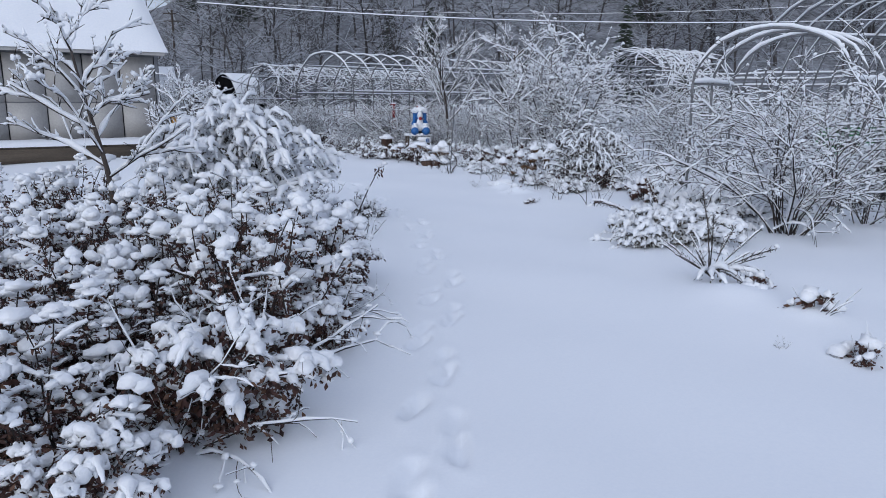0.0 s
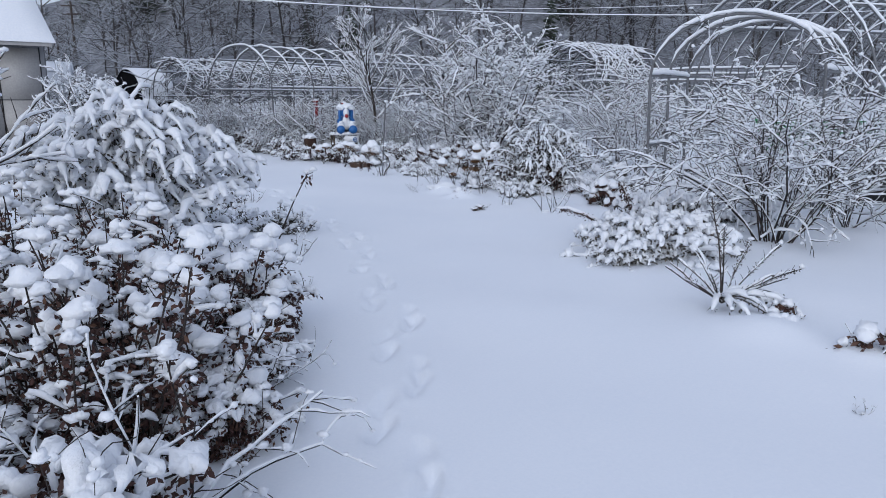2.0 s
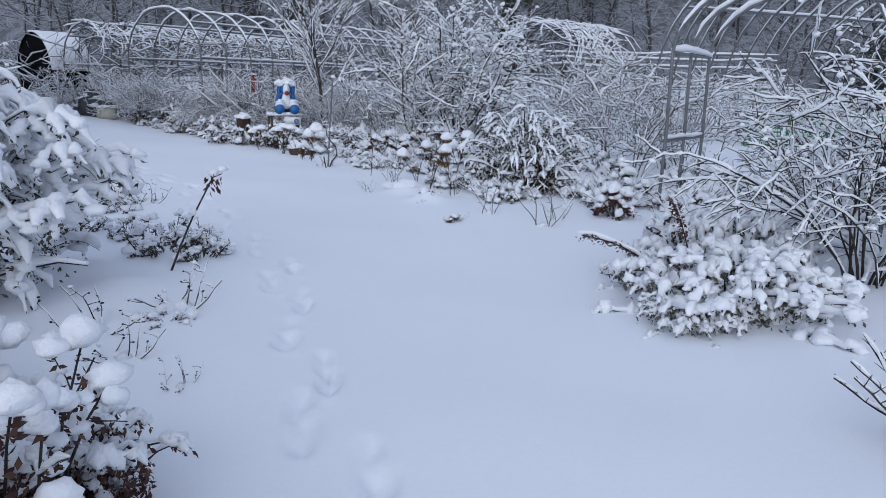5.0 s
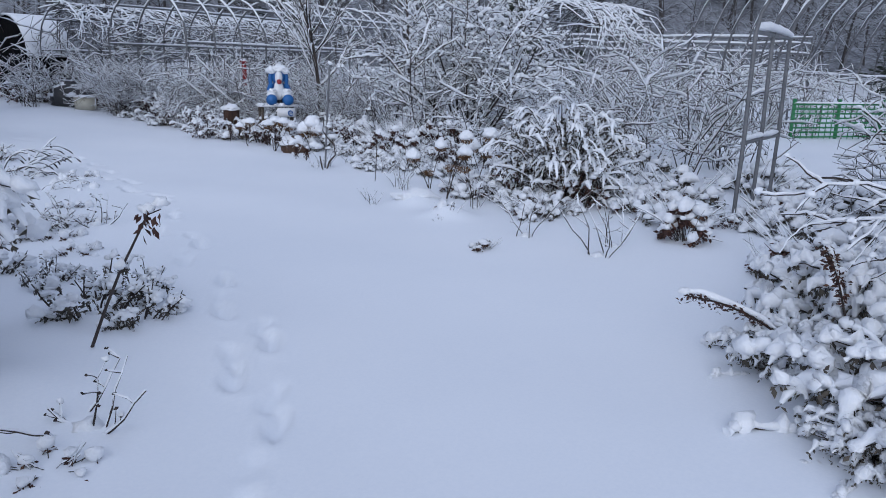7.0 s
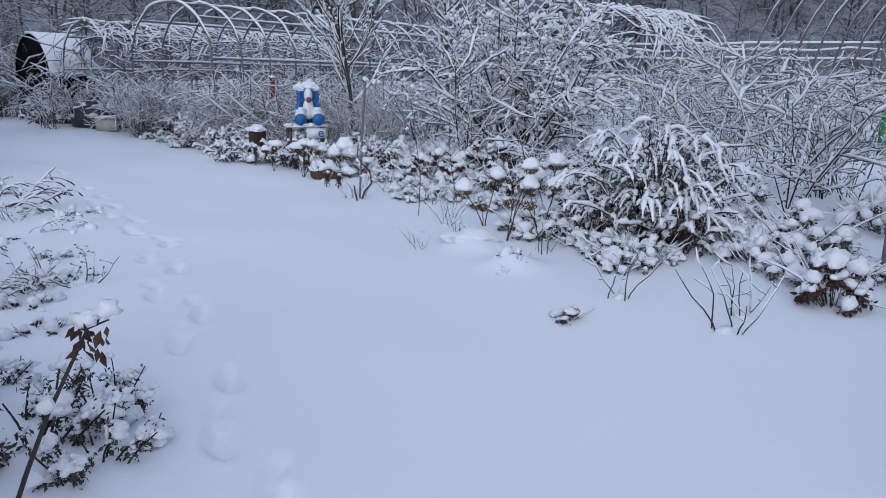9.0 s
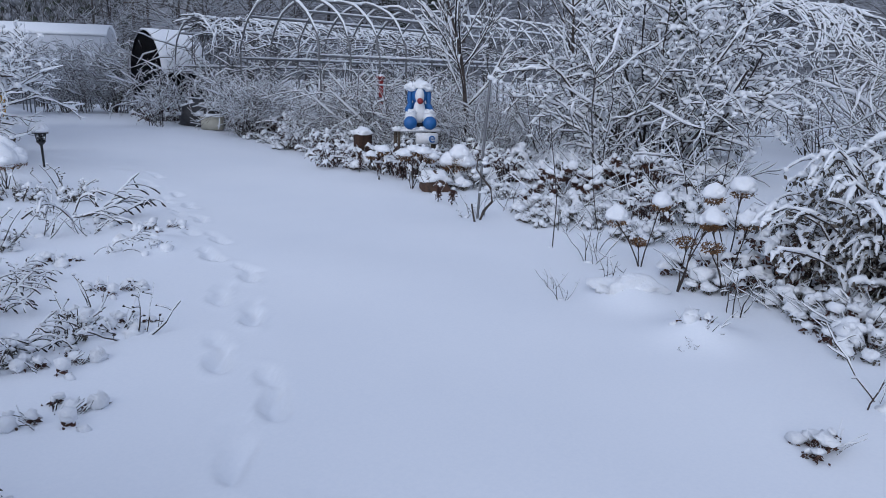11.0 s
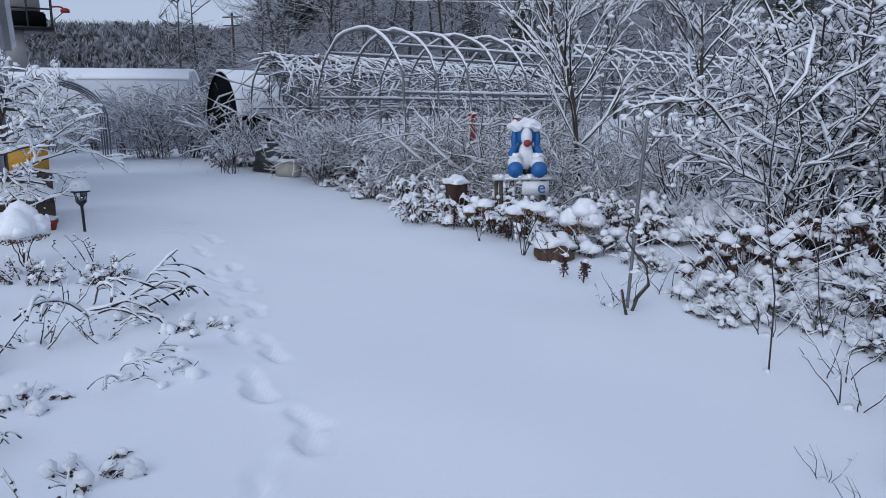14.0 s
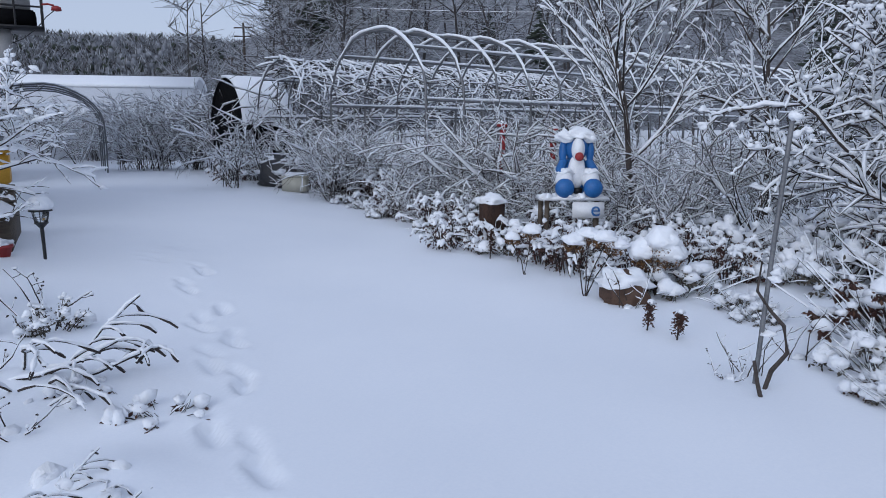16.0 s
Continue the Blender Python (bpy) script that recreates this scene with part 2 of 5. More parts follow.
def part(name, mesh, mats, parent, label="", smooth=True):
    """Links a gathered mesh as one object under a thing or a part."""
    if not (mesh.tubes or mesh.lumps or mesh.quads or mesh.raw):
        return None
    me = mesh.make(name, smooth)
    for m in mats if isinstance(mats, (list, tuple)) else [mats]:
        me.materials.append(m)
    ob = new(name, me)
    ob.parent = parent
    if name in LOOSE:
        ob["kind"] = "stuff"
    return tagged(ob, label)


def thing(name, label, category, group="", at=None):
    ob = new(name)
    ob.empty_display_size = 0.1
    if at is not None:
        ob.matrix_basis = at
    return tagged(ob, label, category, group)


def structure(name, mesh, mats, label="", smooth=True):
    ob = part(name, mesh, mats, None, label, smooth)
    return tagged(ob, label, "", "", "structure")


# ---- the lie of the land ----
def step01(v):
    v = np.clip(v, 0, 1)
    return v * v * (3 - 2 * v)


def land(x, y):
    x, y = np.asarray(x, float), np.asarray(y, float)
    z = 0.28 * step01((-x - 3.2) / 3.5) * step01((y - 12.5) / 5)
    z = z + 0.16 * step01((x - 0.2 - 0.35 * (16 - y).clip(0, 6)) / 2.2) * step01((y - 9) / 8)
    z = z + 0.022 * np.sin(0.9 * x + 0.4 * y) * np.sin(0.7 * y - 0.35 * x + 1) + 0.012 * np.sin(2.3 * x + 1.1 * y) * np.sin(1.9 * y + 0.8)
    side = step01((x + 0.36 * (y - 12) + 14) / 26)
    z = z + (30 * step01((y - 44) / 75) + 26 * step01((y - 110) / 160)) * side
    far = np.hypot(x, y)
    z = z + (37 + 1.5 * np.sin(x * 0.031 + 1) + 1.2 * np.sin(x * 0.083)) * step01((far - 190) / 150) * (1 - side) * step01((y - 40) / 60)
    return z


def ground_z(x, y):
    return float(land(x, y))


TRAIL = [(0.1, -1.5), (0.0, 2.0), (-0.04, 3.2), (-0.08, 4.2), (0.0, 5.3), (-0.02, 6.3), (-0.12, 7.2), (-0.2, 8.1), (-0.33, 9.2), (-0.55, 10.2), (-0.85, 11.0), (-1.1, 11.8), (-1.45, 12.8), (-1.65, 13.5), (-2.0, 14.4), (-2.6, 15.5), (-3.1, 16.5), (-3.5, 17.3), (-4.2, 18.3), (-5.2, 19.6), (-5.95, 20.4), (-8, 23)]


def foot_prints():
    rng = np.random.RandomState(4)
    t = np.array(TRAIL)
    s = np.concatenate([[0], np.cumsum(np.hypot(*np.diff(t, axis=0).T))])
    rows, k, at = [], 0, 0.0
    while at < s[-1] - 0.3:
        x, y = np.interp(at, s, t[:, 0]), np.interp(at, s, t[:, 1])
        x2, y2 = np.interp(at + 0.2, s, t[:, 0]), np.interp(at + 0.2, s, t[:, 1])
        a = np.arctan2(y2 - y, x2 - x)
        o = (0.1 if k % 2 else -0.1) + rng.normal(0, 0.02)
        if x > -5.9:
            rows.append((x - np.sin(a) * o, y + np.cos(a) * o, a + rng.normal(0, 0.12), rng.uniform(0.035, 0.06)))
        if rng.rand() < 0.85:
            rows.append((x - np.sin(a) * o + 0.26 * np.cos(a), y + np.cos(a) * o + 0.26 * np.sin(a), a + rng.normal(0, 0.2), rng.uniform(0.015, 0.03)))
        at += rng.uniform(0.44, 0.66)
        k += 1
    return rows


PRINTS = foot_prints()


def make_ground():
    def axis(lo, hi, fine, far_lo, far_hi):
        mid = np.arange(lo, hi, fine)
        up, down, a, d = [], [], hi, fine
        while a < far_hi:
            d = min(d * 1.16, 14)
            up.append(a)
            a += d
        a, d = lo - fine, fine
        while a > far_lo:
            down.append(a)
            d = min(d * 1.16, 14)
            a -= d
        return np.concatenate([down[::-1], mid, up])

    xs, ys = axis(-4.4, 3.0, 0.034, -420, 420), axis(1.5, 19.0, 0.036, -120, 460)
    x, y = np.meshgrid(xs, ys)
    z = land(x, y)
    near = (np.abs(x) < 12) & (y > -3) & (y < 30)
    for px, py, a, depth in PRINTS:
        m = near & (np.abs(x - px) < 0.6) & (np.abs(y - py) < 0.6)
        u = (x[m] - px) * np.cos(a) + (y[m] - py) * np.sin(a)
        v = -(x[m] - px) * np.sin(a) + (y[m] - py) * np.cos(a)
        w = 0.3 * np.sin(9 * u + 7 * px) * np.sin(12 * v + 5 * py)
        r = np.sqrt((u / 0.185) ** 2 + ((v + 0.02 * np.sin(13 * u + px)) / 0.056) ** 2) * (1 + 0.8 * w)
        z[m] += -depth * (1 - step01((r - 0.62) / 0.42)) * (1 + 0.5 * w) + 0.16 * depth * np.exp(-((r - 1.35) / 0.28) ** 2) * (1 + 1.5 * w)
    g = np.random.RandomState(9)
    for _ in range(90):
        px, py = g.uniform(-4, 4), g.uniform(1, 20)
        z += np.where(near, g.uniform(-0.012, 0.015) * np.exp(-((x - px) ** 2 + (y - py) ** 2) / g.uniform(0.05, 0.5)), 0)
    mounds = [(1.15, 13.45, 0.10, 0.25), (1.35, 12.7, 0.12, 0.22), (-2.8, 14.75, 0.09, 0.3), (-1.4, 8.9, 0.08, 0.3), (2.4, 5.6, 0.07, 0.3), (2.75, 5.1, 0.06, 0.2)]
    for px, py, h, r in mounds:
        z += np.where(near, h * np.exp(-((x - px) ** 2 + (y - py) ** 2) / (r * r)), 0)
    nx, ny = len(xs), len(ys)
    i = (np.arange(ny - 1)[:, None] * nx + np.arange(nx - 1)).ravel()
    f = np.stack([i, i + 1, i + nx + 1, i + nx], 1)
    v = np.stack([x, y, z], -1).reshape(-1, 3)
    cx, cy, cz = [v[f].mean(1)[:, k] for k in range(3)]
    wood = (cz > 1.2) & (cy > 40)
    me = Mesh()
    me.plain(v, f[~wood], 0)
    used, inv = np.unique(f[wood], return_inverse=True)
    me.plain(v[used], inv.reshape(-1, 4), 1)
    structure("ground", me, [SNOW_GROUND, LITTER], "fresh snow over a garden lane with a line of footprints")


make_ground()


# ---- growing things ----
def bend(rng, p, d, length, n, wob, sink):
    pts, d = [np.array(p, float)], unit(np.array(d, float))
    for _ in range(n):
        d = unit(d + rng.normal(0, wob, 3) + (0, 0, -sink))
        pts.append(pts[-1] + d * length / n)
    return np.array(pts)


def snow_on(rng, me, pts, r, s, sides=5, mat=0, keep=1.0, even=False):
    """A ridge of snow along the upper side of a twig, thick where it lies flat, with gaps."""
    if rng.rand() > keep:
        return
    t = unit(np.gradient(pts, axis=0))
    flat = np.sqrt(np.clip(1 - t[:, 2] ** 2, 0, 1))
    rs = s * np.clip((flat - 0.22) / 0.6, 0, 1) ** 0.8 * (rng.uniform(0.75, 1.1, len(pts)) if even else rng.uniform(0.35, 1.5, len(pts)))
    rs[0] *= 0.5
    rs[-1] *= 0.6
    if rs.max() < s * 0.15:
        return
    q = pts + np.stack([np.zeros(len(pts)), np.zeros(len(pts)), np.asarray(r) * 0.9 + rs * 0.84], -1)
    q = q + rng.normal(0, 1, q.shape) * (rs * 0.22)[:, None]
    me.tube(q, np.maximum(rs, 0.0006), sides, 0.85, mat)


def chain(rng, me, pts, s, n, kind=12):
    """Lumps of snow that sit on a twig one beside the other."""
    for f in rng.uniform(0.15, 1.0, n) * (len(pts) - 1):
        i = min(int(f), len(pts) - 2)
        p = pts[i] + (pts[i + 1] - pts[i]) * (f - i)
        r = s * rng.uniform(0.5, 1.25)
        me.lump(p + (0, 0, r * 0.55), (r * rng.uniform(0.9, 1.4), r * rng.uniform(0.9, 1.4), r * rng.uniform(0.7, 1.0)), int(rng.randint(6)) + kind, 0, rng.uniform(0, 6.28))


def tuft(rng, me, p, s, kind=0):
    k = int(rng.randint(6)) + kind
    me.lump(p, (s * rng.uniform(0.75, 1.3), s * rng.uniform(0.75, 1.3), s * rng.uniform(0.65, 1.05)), k, 0, rng.uniform(0, 6.28))


def leaf_at(rng, me, p, size, mat=0, hang=0.6):
    a = unit(np.array([rng.normal(0, 1), rng.normal(0, 1), rng.normal(-hang, 0.5)])) * size * rng.uniform(0.6, 1.3)
    b = unit(np.cross(a, rng.normal(0, 1, 3))) * np.linalg.norm(a) * 0.24
    me.leaf(p, a, b, mat)


def branchy(rng, wood, snow, p, d, length, r, depth, opt):
    """A branch that forks; snow lies on it."""
    n = opt.get("seg", 5)
    pts = bend(rng, p, d, length, n, opt["wob"], opt["sink"] * (0.5 if depth == opt["depth"] else 1))
    rad = np.linspace(r, r * 0.45, n + 1)
    wood.tube(pts, rad, 5 if r > 0.012 else 3)
    snow_on(rng, snow, pts, rad, opt["snow"] * rng.uniform(0.7, 1.1) * (0.62, 1.0, 1.2)[min(depth, 2)], opt.get("sides", 5), 0, opt.get("keep", 0.92) * (0.8 if depth == 0 else 1.0))
    if opt.get("clump") and depth <= 1:
        chain(rng, snow, pts, opt["clump"] * rng.uniform(0.7, 1.2), rng.randint(0, 3))
    if depth <= 0:
        if rng.rand() < opt.get("tips", 0.3):
            tuft(rng, snow, pts[-1] + (0, 0, opt["snow"] * 0.3), opt["snow"] * rng.uniform(0.9, 1.7))
        return
    for k in range(opt["kids"]):
        f = rng.uniform(0.25, 1.0)
        i = min(int(f * n), n - 1)
        q = pts[i] + (pts[i + 1] - pts[i]) * (f * n - i)
        t = unit(pts[i + 1] - pts[i])
        o = unit(np.cross(t, rng.normal(0, 1, 3)))
        branchy(rng, wood, snow, q, t * opt.get("hold", 0.75) + o * opt["fork"] + np.array((0, 0, opt.get("lift", 0.0))), length * opt["short"] * rng.uniform(0.6, 1.2), max(rad[i] * 0.55, opt.get("fine", 0.0022)), depth - 1, opt)


def vase_shrub(name, label, seed, h, spread, stems, opt, at, category="shrub", group="", bark=None, leaves=0):
    """Many stems from one foot that lean outwards and fork."""
    rng = np.random.RandomState(seed)
    wood, snow, dry = Mesh(), Mesh(), Mesh()
    for k in range(stems):
        a = rng.uniform(0, 6.283)
        lean = rng.uniform(0.05, 1.0) * spread
        foot = (0.09 * h * np.cos(a) * rng.rand(), 0.09 * h * np.sin(a) * rng.rand(), -0.05)
        branchy(rng, wood, snow, foot, (np.cos(a) * lean, np.sin(a) * lean, 1), h * rng.uniform(0.65, 1.05), opt["stem"] * rng.uniform(0.7, 1.2), opt["depth"], opt)
    ob = thing(name, label, category, group, at)
    part("stem_growth", wood, bark or TWIG, ob, "dark bare stems")
    part("snow", snow, SNOW, ob, "snow lying along the twigs")
    if leaves:
        for _ in range(leaves):
            a, r = rng.uniform(0, 6.283), rng.uniform(0, 0.5) * h * spread
            leaf_at(rng, dry, (r * np.cos(a), r * np.sin(a), rng.uniform(0.05, 0.45) * h), 0.05)
        part("foliage", dry, DULL, ob, "withered leaves")
    return ob


def perennial(name, label, seed, h, width, stems, at, cap=0.035, leaves=14, mat=None, category="shrub", group="", lean=0.25):
    """Dried upright stems with brown leaves and ragged lumps of snow caught in the heads."""
    rng = np.random.RandomState(seed)
    wood, snow, dry = Mesh(), Mesh(), Mesh()
    for _ in range(stems):
        a, r = rng.uniform(0, 6.283), np.sqrt(rng.rand()) * width
        out = np.array((np.cos(a), np.sin(a), 0)) * (r / width)
        hh = h * rng.uniform(0.45, 1.12) * (1 - 0.4 * (r / width) ** 2)
        pts = bend(rng, (out[0] * width * 0.7, out[1] * width * 0.7, -0.04), out * lean * 1.8 + (0, 0, 1), hh, 5, 0.11, 0.0)
        wood.tube(pts, np.linspace(0.008, 0.004, 6), 3)
        for _ in range(2 + rng.randint(4)):
            f = rng.uniform(0.4, 1.0)
            i = min(int(f * 5), 4)
            d = np.array((rng.normal(), rng.normal(), rng.uniform(0.1, 1.1)))
            tw = bend(rng, pts[i], d, hh * rng.uniform(0.1, 0.24), 3, 0.14, 0.06)
            wood.tube(tw, np.linspace(0.0032, 0.0018, 4), 3)
            snow_on(rng, snow, tw, 0.002, cap * 0.36, 4, 0, 0.45)
            chain(rng, snow, tw, cap * 0.45, rng.randint(0, 3))
            for _ in range(8):
                leaf_at(rng, dry, tw[rng.randint(0, 4)] + rng.normal(0, 0.014, 3) - (0, 0, 0.014), 0.03)
        if rng.rand() < 0.3:
            chain(rng, snow, pts[1:5], cap * 0.4, 2)
        if rng.rand() < 0.85:
            big = cap * rng.uniform(0.6, 1.3)
            tuft(rng, snow, pts[-1] + (0, 0, big * 0.15), big, 24)
            for _ in range(rng.randint(2, 4)):
                tuft(rng, snow, pts[-1] + rng.normal(0, big * 0.8, 3) * (1, 1, 0.5) - (0, 0, big * 0.15), big * rng.uniform(0.5, 0.9), 24)
        for _ in range(leaves):
            f = rng.uniform(0.1, 0.97)
            i = min(int(f * 5), 4)
            leaf_at(rng, dry, pts[i] + (pts[i + 1] - pts[i]) * (f * 5 - i) + rng.normal(0, 0.02, 3), 0.04)
    ob = thing(name, label, category, group, at)
    part("stem_growth", wood, TWIG, ob)
    part("snow", snow, SNOW, ob, "ragged lumps of snow on the heads")
    part("foliage", dry, mat or DRY, ob, "shrivelled brown leaves")
    return ob


def weeping(name, label, seed, h, width, stems, at, s=0.03, category="shrub", group="", hang=0.22, mat=None, leaves=700, kids=9, pillow=False):
    """Stems that rise inside a dome, arch over at its skin and hang, each shoot loaded with lumps of snow."""
    rng = np.random.RandomState(seed)
    wood, snow, dry = Mesh(), Mesh(), Mesh()
    for k in range(stems):
        a = k * 2.39996 + rng.normal(0, 0.3)
        o = np.sqrt((k + 0.5) / stems) * rng.uniform(0.85, 1.05)
        top = h * np.sqrt(max(0.015, 1 - 0.985 * min(o, 1) ** 2)) * rng.uniform(0.82, 1.05)
        tip = np.array((np.cos(a) * o * width, np.sin(a) * o * width, top))
        u = np.linspace(0, 1, 7)[:, None]
        mid = tip * (0.45, 0.45, 0.9)
        pts = (1 - u) ** 2 * np.array((0.1 * np.cos(a), 0.1 * np.sin(a), -0.05)) + 2 * u * (1 - u) * mid + u * u * tip + rng.normal(0, 0.012, (7, 3))
        wood.tube(pts, np.linspace(0.009, 0.004, 7), 4)
        snow_on(rng, snow, pts[3:], 0.004, s * 0.7, 5)
        for _ in range(kids):
            i = rng.randint(2, 7)
            b = a + rng.normal(0, 0.9)
            tw = bend(rng, pts[i], (np.cos(b), np.sin(b), rng.uniform(0.0, 0.6)), rng.uniform(0.10, 0.26) * max(0.5, h) ** 0.7, 5, 0.1, hang)
            tw[:, 2] = np.maximum(tw[:, 2], 0.0)
            wood.tube(tw, np.linspace(0.0042, 0.002, 6), 3)
            snow_on(rng, snow, tw, 0.003, s * rng.uniform(0.6, 1.0), 7 if pillow else 5)
            chain(rng, snow, tw, s * rng.uniform(0.55, 0.9), rng.randint(0, 2) if pillow else rng.randint(1, 4), 24 if pillow else 12)
            if rng.rand() < (0.45 if pillow else 0.4):
                tuft(rng, snow, tw[rng.randint(2, 5)] + (0, 0, s * 0.5), s * rng.uniform(0.8, 1.5), 24)
            for _ in range(5):
                leaf_at(rng, dry, tw[rng.randint(1, 6)] - (0, 0, 0.006), 0.04, 0, 1.4)
    for _ in range(leaves):
        a, r = rng.uniform(0, 6.283), np.sqrt(rng.rand()) * 0.66
        leaf_at(rng, dry, (r * width * np.cos(a), r * width * np.sin(a), rng.uniform(0.05, 0.85) * h * np.sqrt(1 - 0.9 * r * r)), 0.042)
    ob = thing(name, label, category, group, at)
    part("stem_growth", wood, TWIG, ob)
    part("snow", snow, SNOW, ob, "soft lumps of snow along drooping shoots")
    part("foliage", dry, mat or DULL, ob, "withered leaves under the snow")
    return ob


def cushion(name, label, seed, h, width, n, at, s=0.05, twigs=30, mat=None, category="plant", group="", leaves=120):
    """A low plant nearly buried: lumps of snow with dark leaves and twigs between."""
    rng = np.random.RandomState(seed)
    wood, snow, dry = Mesh(), Mesh(), Mesh()
    for _ in range(n):
        a, r = rng.uniform(0, 6.283), np.sqrt(rng.rand())
        z = h * (1 - 0.8 * r * r) * rng.uniform(0.45, 1.0)
        p = np.array((r * width * np.cos(a), r * width * np.sin(a), z))
        big = s * rng.uniform(0.5, 1.35)
        tuft(rng, snow, p, big, 0 if rng.rand() < 0.35 else 12)
        st = np.array([p * (0.3, 0.3, 0) - (0, 0, 0.03), p * (0.8, 0.8, 0.55), p])
        wood.tube(st, (0.004, 0.003, 0.002), 3)
        for _ in range(max(1, leaves // n)):
            leaf_at(rng, dry, p - (rng.normal(0, 0.4) * s, rng.normal(0, 0.4) * s, s * rng.uniform(0.3, 1.2)), 0.045)
    for _ in range(twigs):
        a, r = rng.uniform(0, 6.283), rng.rand()
        tw = bend(rng, (0.6 * r * width * np.cos(a), 0.6 * r * width * np.sin(a), 0), (np.cos(a) * 0.8, np.sin(a) * 0.8, rng.uniform(0.4, 1.4)), h * rng.uniform(0.8, 1.5), 4, 0.12, 0.05)
        wood.tube(tw, np.linspace(0.0032, 0.0016, 5), 3)
        snow_on(rng, snow, tw, 0.002, s * 0.13, 5)
    ob = thing(name, label, category, group, at)
    part("stem_growth", wood, TWIG, ob)
    part("snow", snow, SNOW, ob, "rounded lumps of snow")
    part("foliage", dry, mat or DRY, ob)
    return ob


def sprigs(name, label, seed, h, width, n, at, s=0.006, category="plant", group="", lean=0.5, buds=True):
    """A few bare sticks that poke out of the snow, with small side twigs."""
    rng = np.random.RandomState(seed)
    wood, snow = Mesh(), Mesh()
    for _ in range(n):
        a, r = rng.uniform(0, 6.283), rng.rand() * width
        pts = bend(rng, (r * np.cos(a), r * np.sin(a), -0.06), (rng.normal(0, lean), rng.normal(0, lean), 1), h * rng.uniform(0.5, 1.1), 5, 0.13, 0.0)
        wood.tube(pts, np.linspace(0.006, 0.0025, 6), 4)
        snow_on(rng, snow, pts, 0.004, s, 5)
        for _ in range(rng.randint(1, 5)):
            i = rng.randint(2, 6)
            tw = bend(rng, pts[i], (rng.normal(), rng.normal(), 0.7), h * rng.uniform(0.1, 0.3), 3, 0.15, 0.0)
            wood.tube(tw, np.linspace(0.003, 0.0015, 4), 3)
            snow_on(rng, snow, tw, 0.002, s * 0.9, 5)
            if buds:
                tuft(rng, wood, tw[-1], 0.008)
                if rng.rand() < 0.4:
                    tuft(rng, snow, tw[-1] + (0, 0, 0.008), 0.015)
    tuft(rng, snow, np.array((0, 0, 0.0)), min(0.05, width + 0.02))
    ob = thing(name, label, category, group, at)
    part("stem_growth", wood, TWIG, ob)
    part("snow", snow, SNOW, ob)
    return ob


def fruit_tree(name, label, seed, h, at, trunk=0.045, limbs=9, opt=None, start=0.3, reach=0.5, rise=(0.5, 1.1)):
    rng = np.random.RandomState(seed)
    wood, twigs, snow = Mesh(), Mesh(), Mesh()
    pts = bend(rng, (0, 0, -0.1), (0, 0, 1), h * 0.8, 7, 0.05, -0.02)
    rad = np.linspace(trunk, trunk * 0.3, 8)
    rad[0] *= 1.3
    wood.tube(pts, rad, 8)
    o = dict(wob=0.07, sink=-0.03, snow=0.028, depth=2, kids=4, fork=0.8, short=0.5, hold=0.85, lift=0.25, seg=5, keep=0.95, tips=0.08, stem=0.02)
    o.update(opt or {})
    for k in range(limbs):
        f = start + (1 - start) * (k + rng.rand()) / limbs
        i = min(int(f * 7), 6)
        p = pts[i] + (pts[i + 1] - pts[i]) * (f * 7 - i)
        a = k * 2.4 + rng.uniform(-0.4, 0.4)
        branchy(rng, twigs, snow, p, (np.cos(a), np.sin(a), rng.uniform(*rise)), h * reach * (1.15 - 0.6 * f) * rng.uniform(0.8, 1.2), trunk * 0.33, o["depth"], o)
    ob = thing(name, label, "tree", "", at)
    part("trunk", wood, BARK, ob)
    part("branch_growth", twigs, TWIG, ob)
    part("snow", snow, SNOW, ob, "snow on the upper side of every branch")
    return ob


def put(ob, x, y, turn=0.0, size=1.0, tall=None, dz=0.0):
    """A copy of a plant on the ground."""
    c = copy_thing(ob, pose(x, y, ground_z(x, y) + dz, 0, 0, turn))
    c.scale = (size, size, tall or size)
    return c


def stand(x, y, turn=0.0, dz=0.0):
    return pose(x, y, ground_z(x, y) + dz, 0, 0, turn)


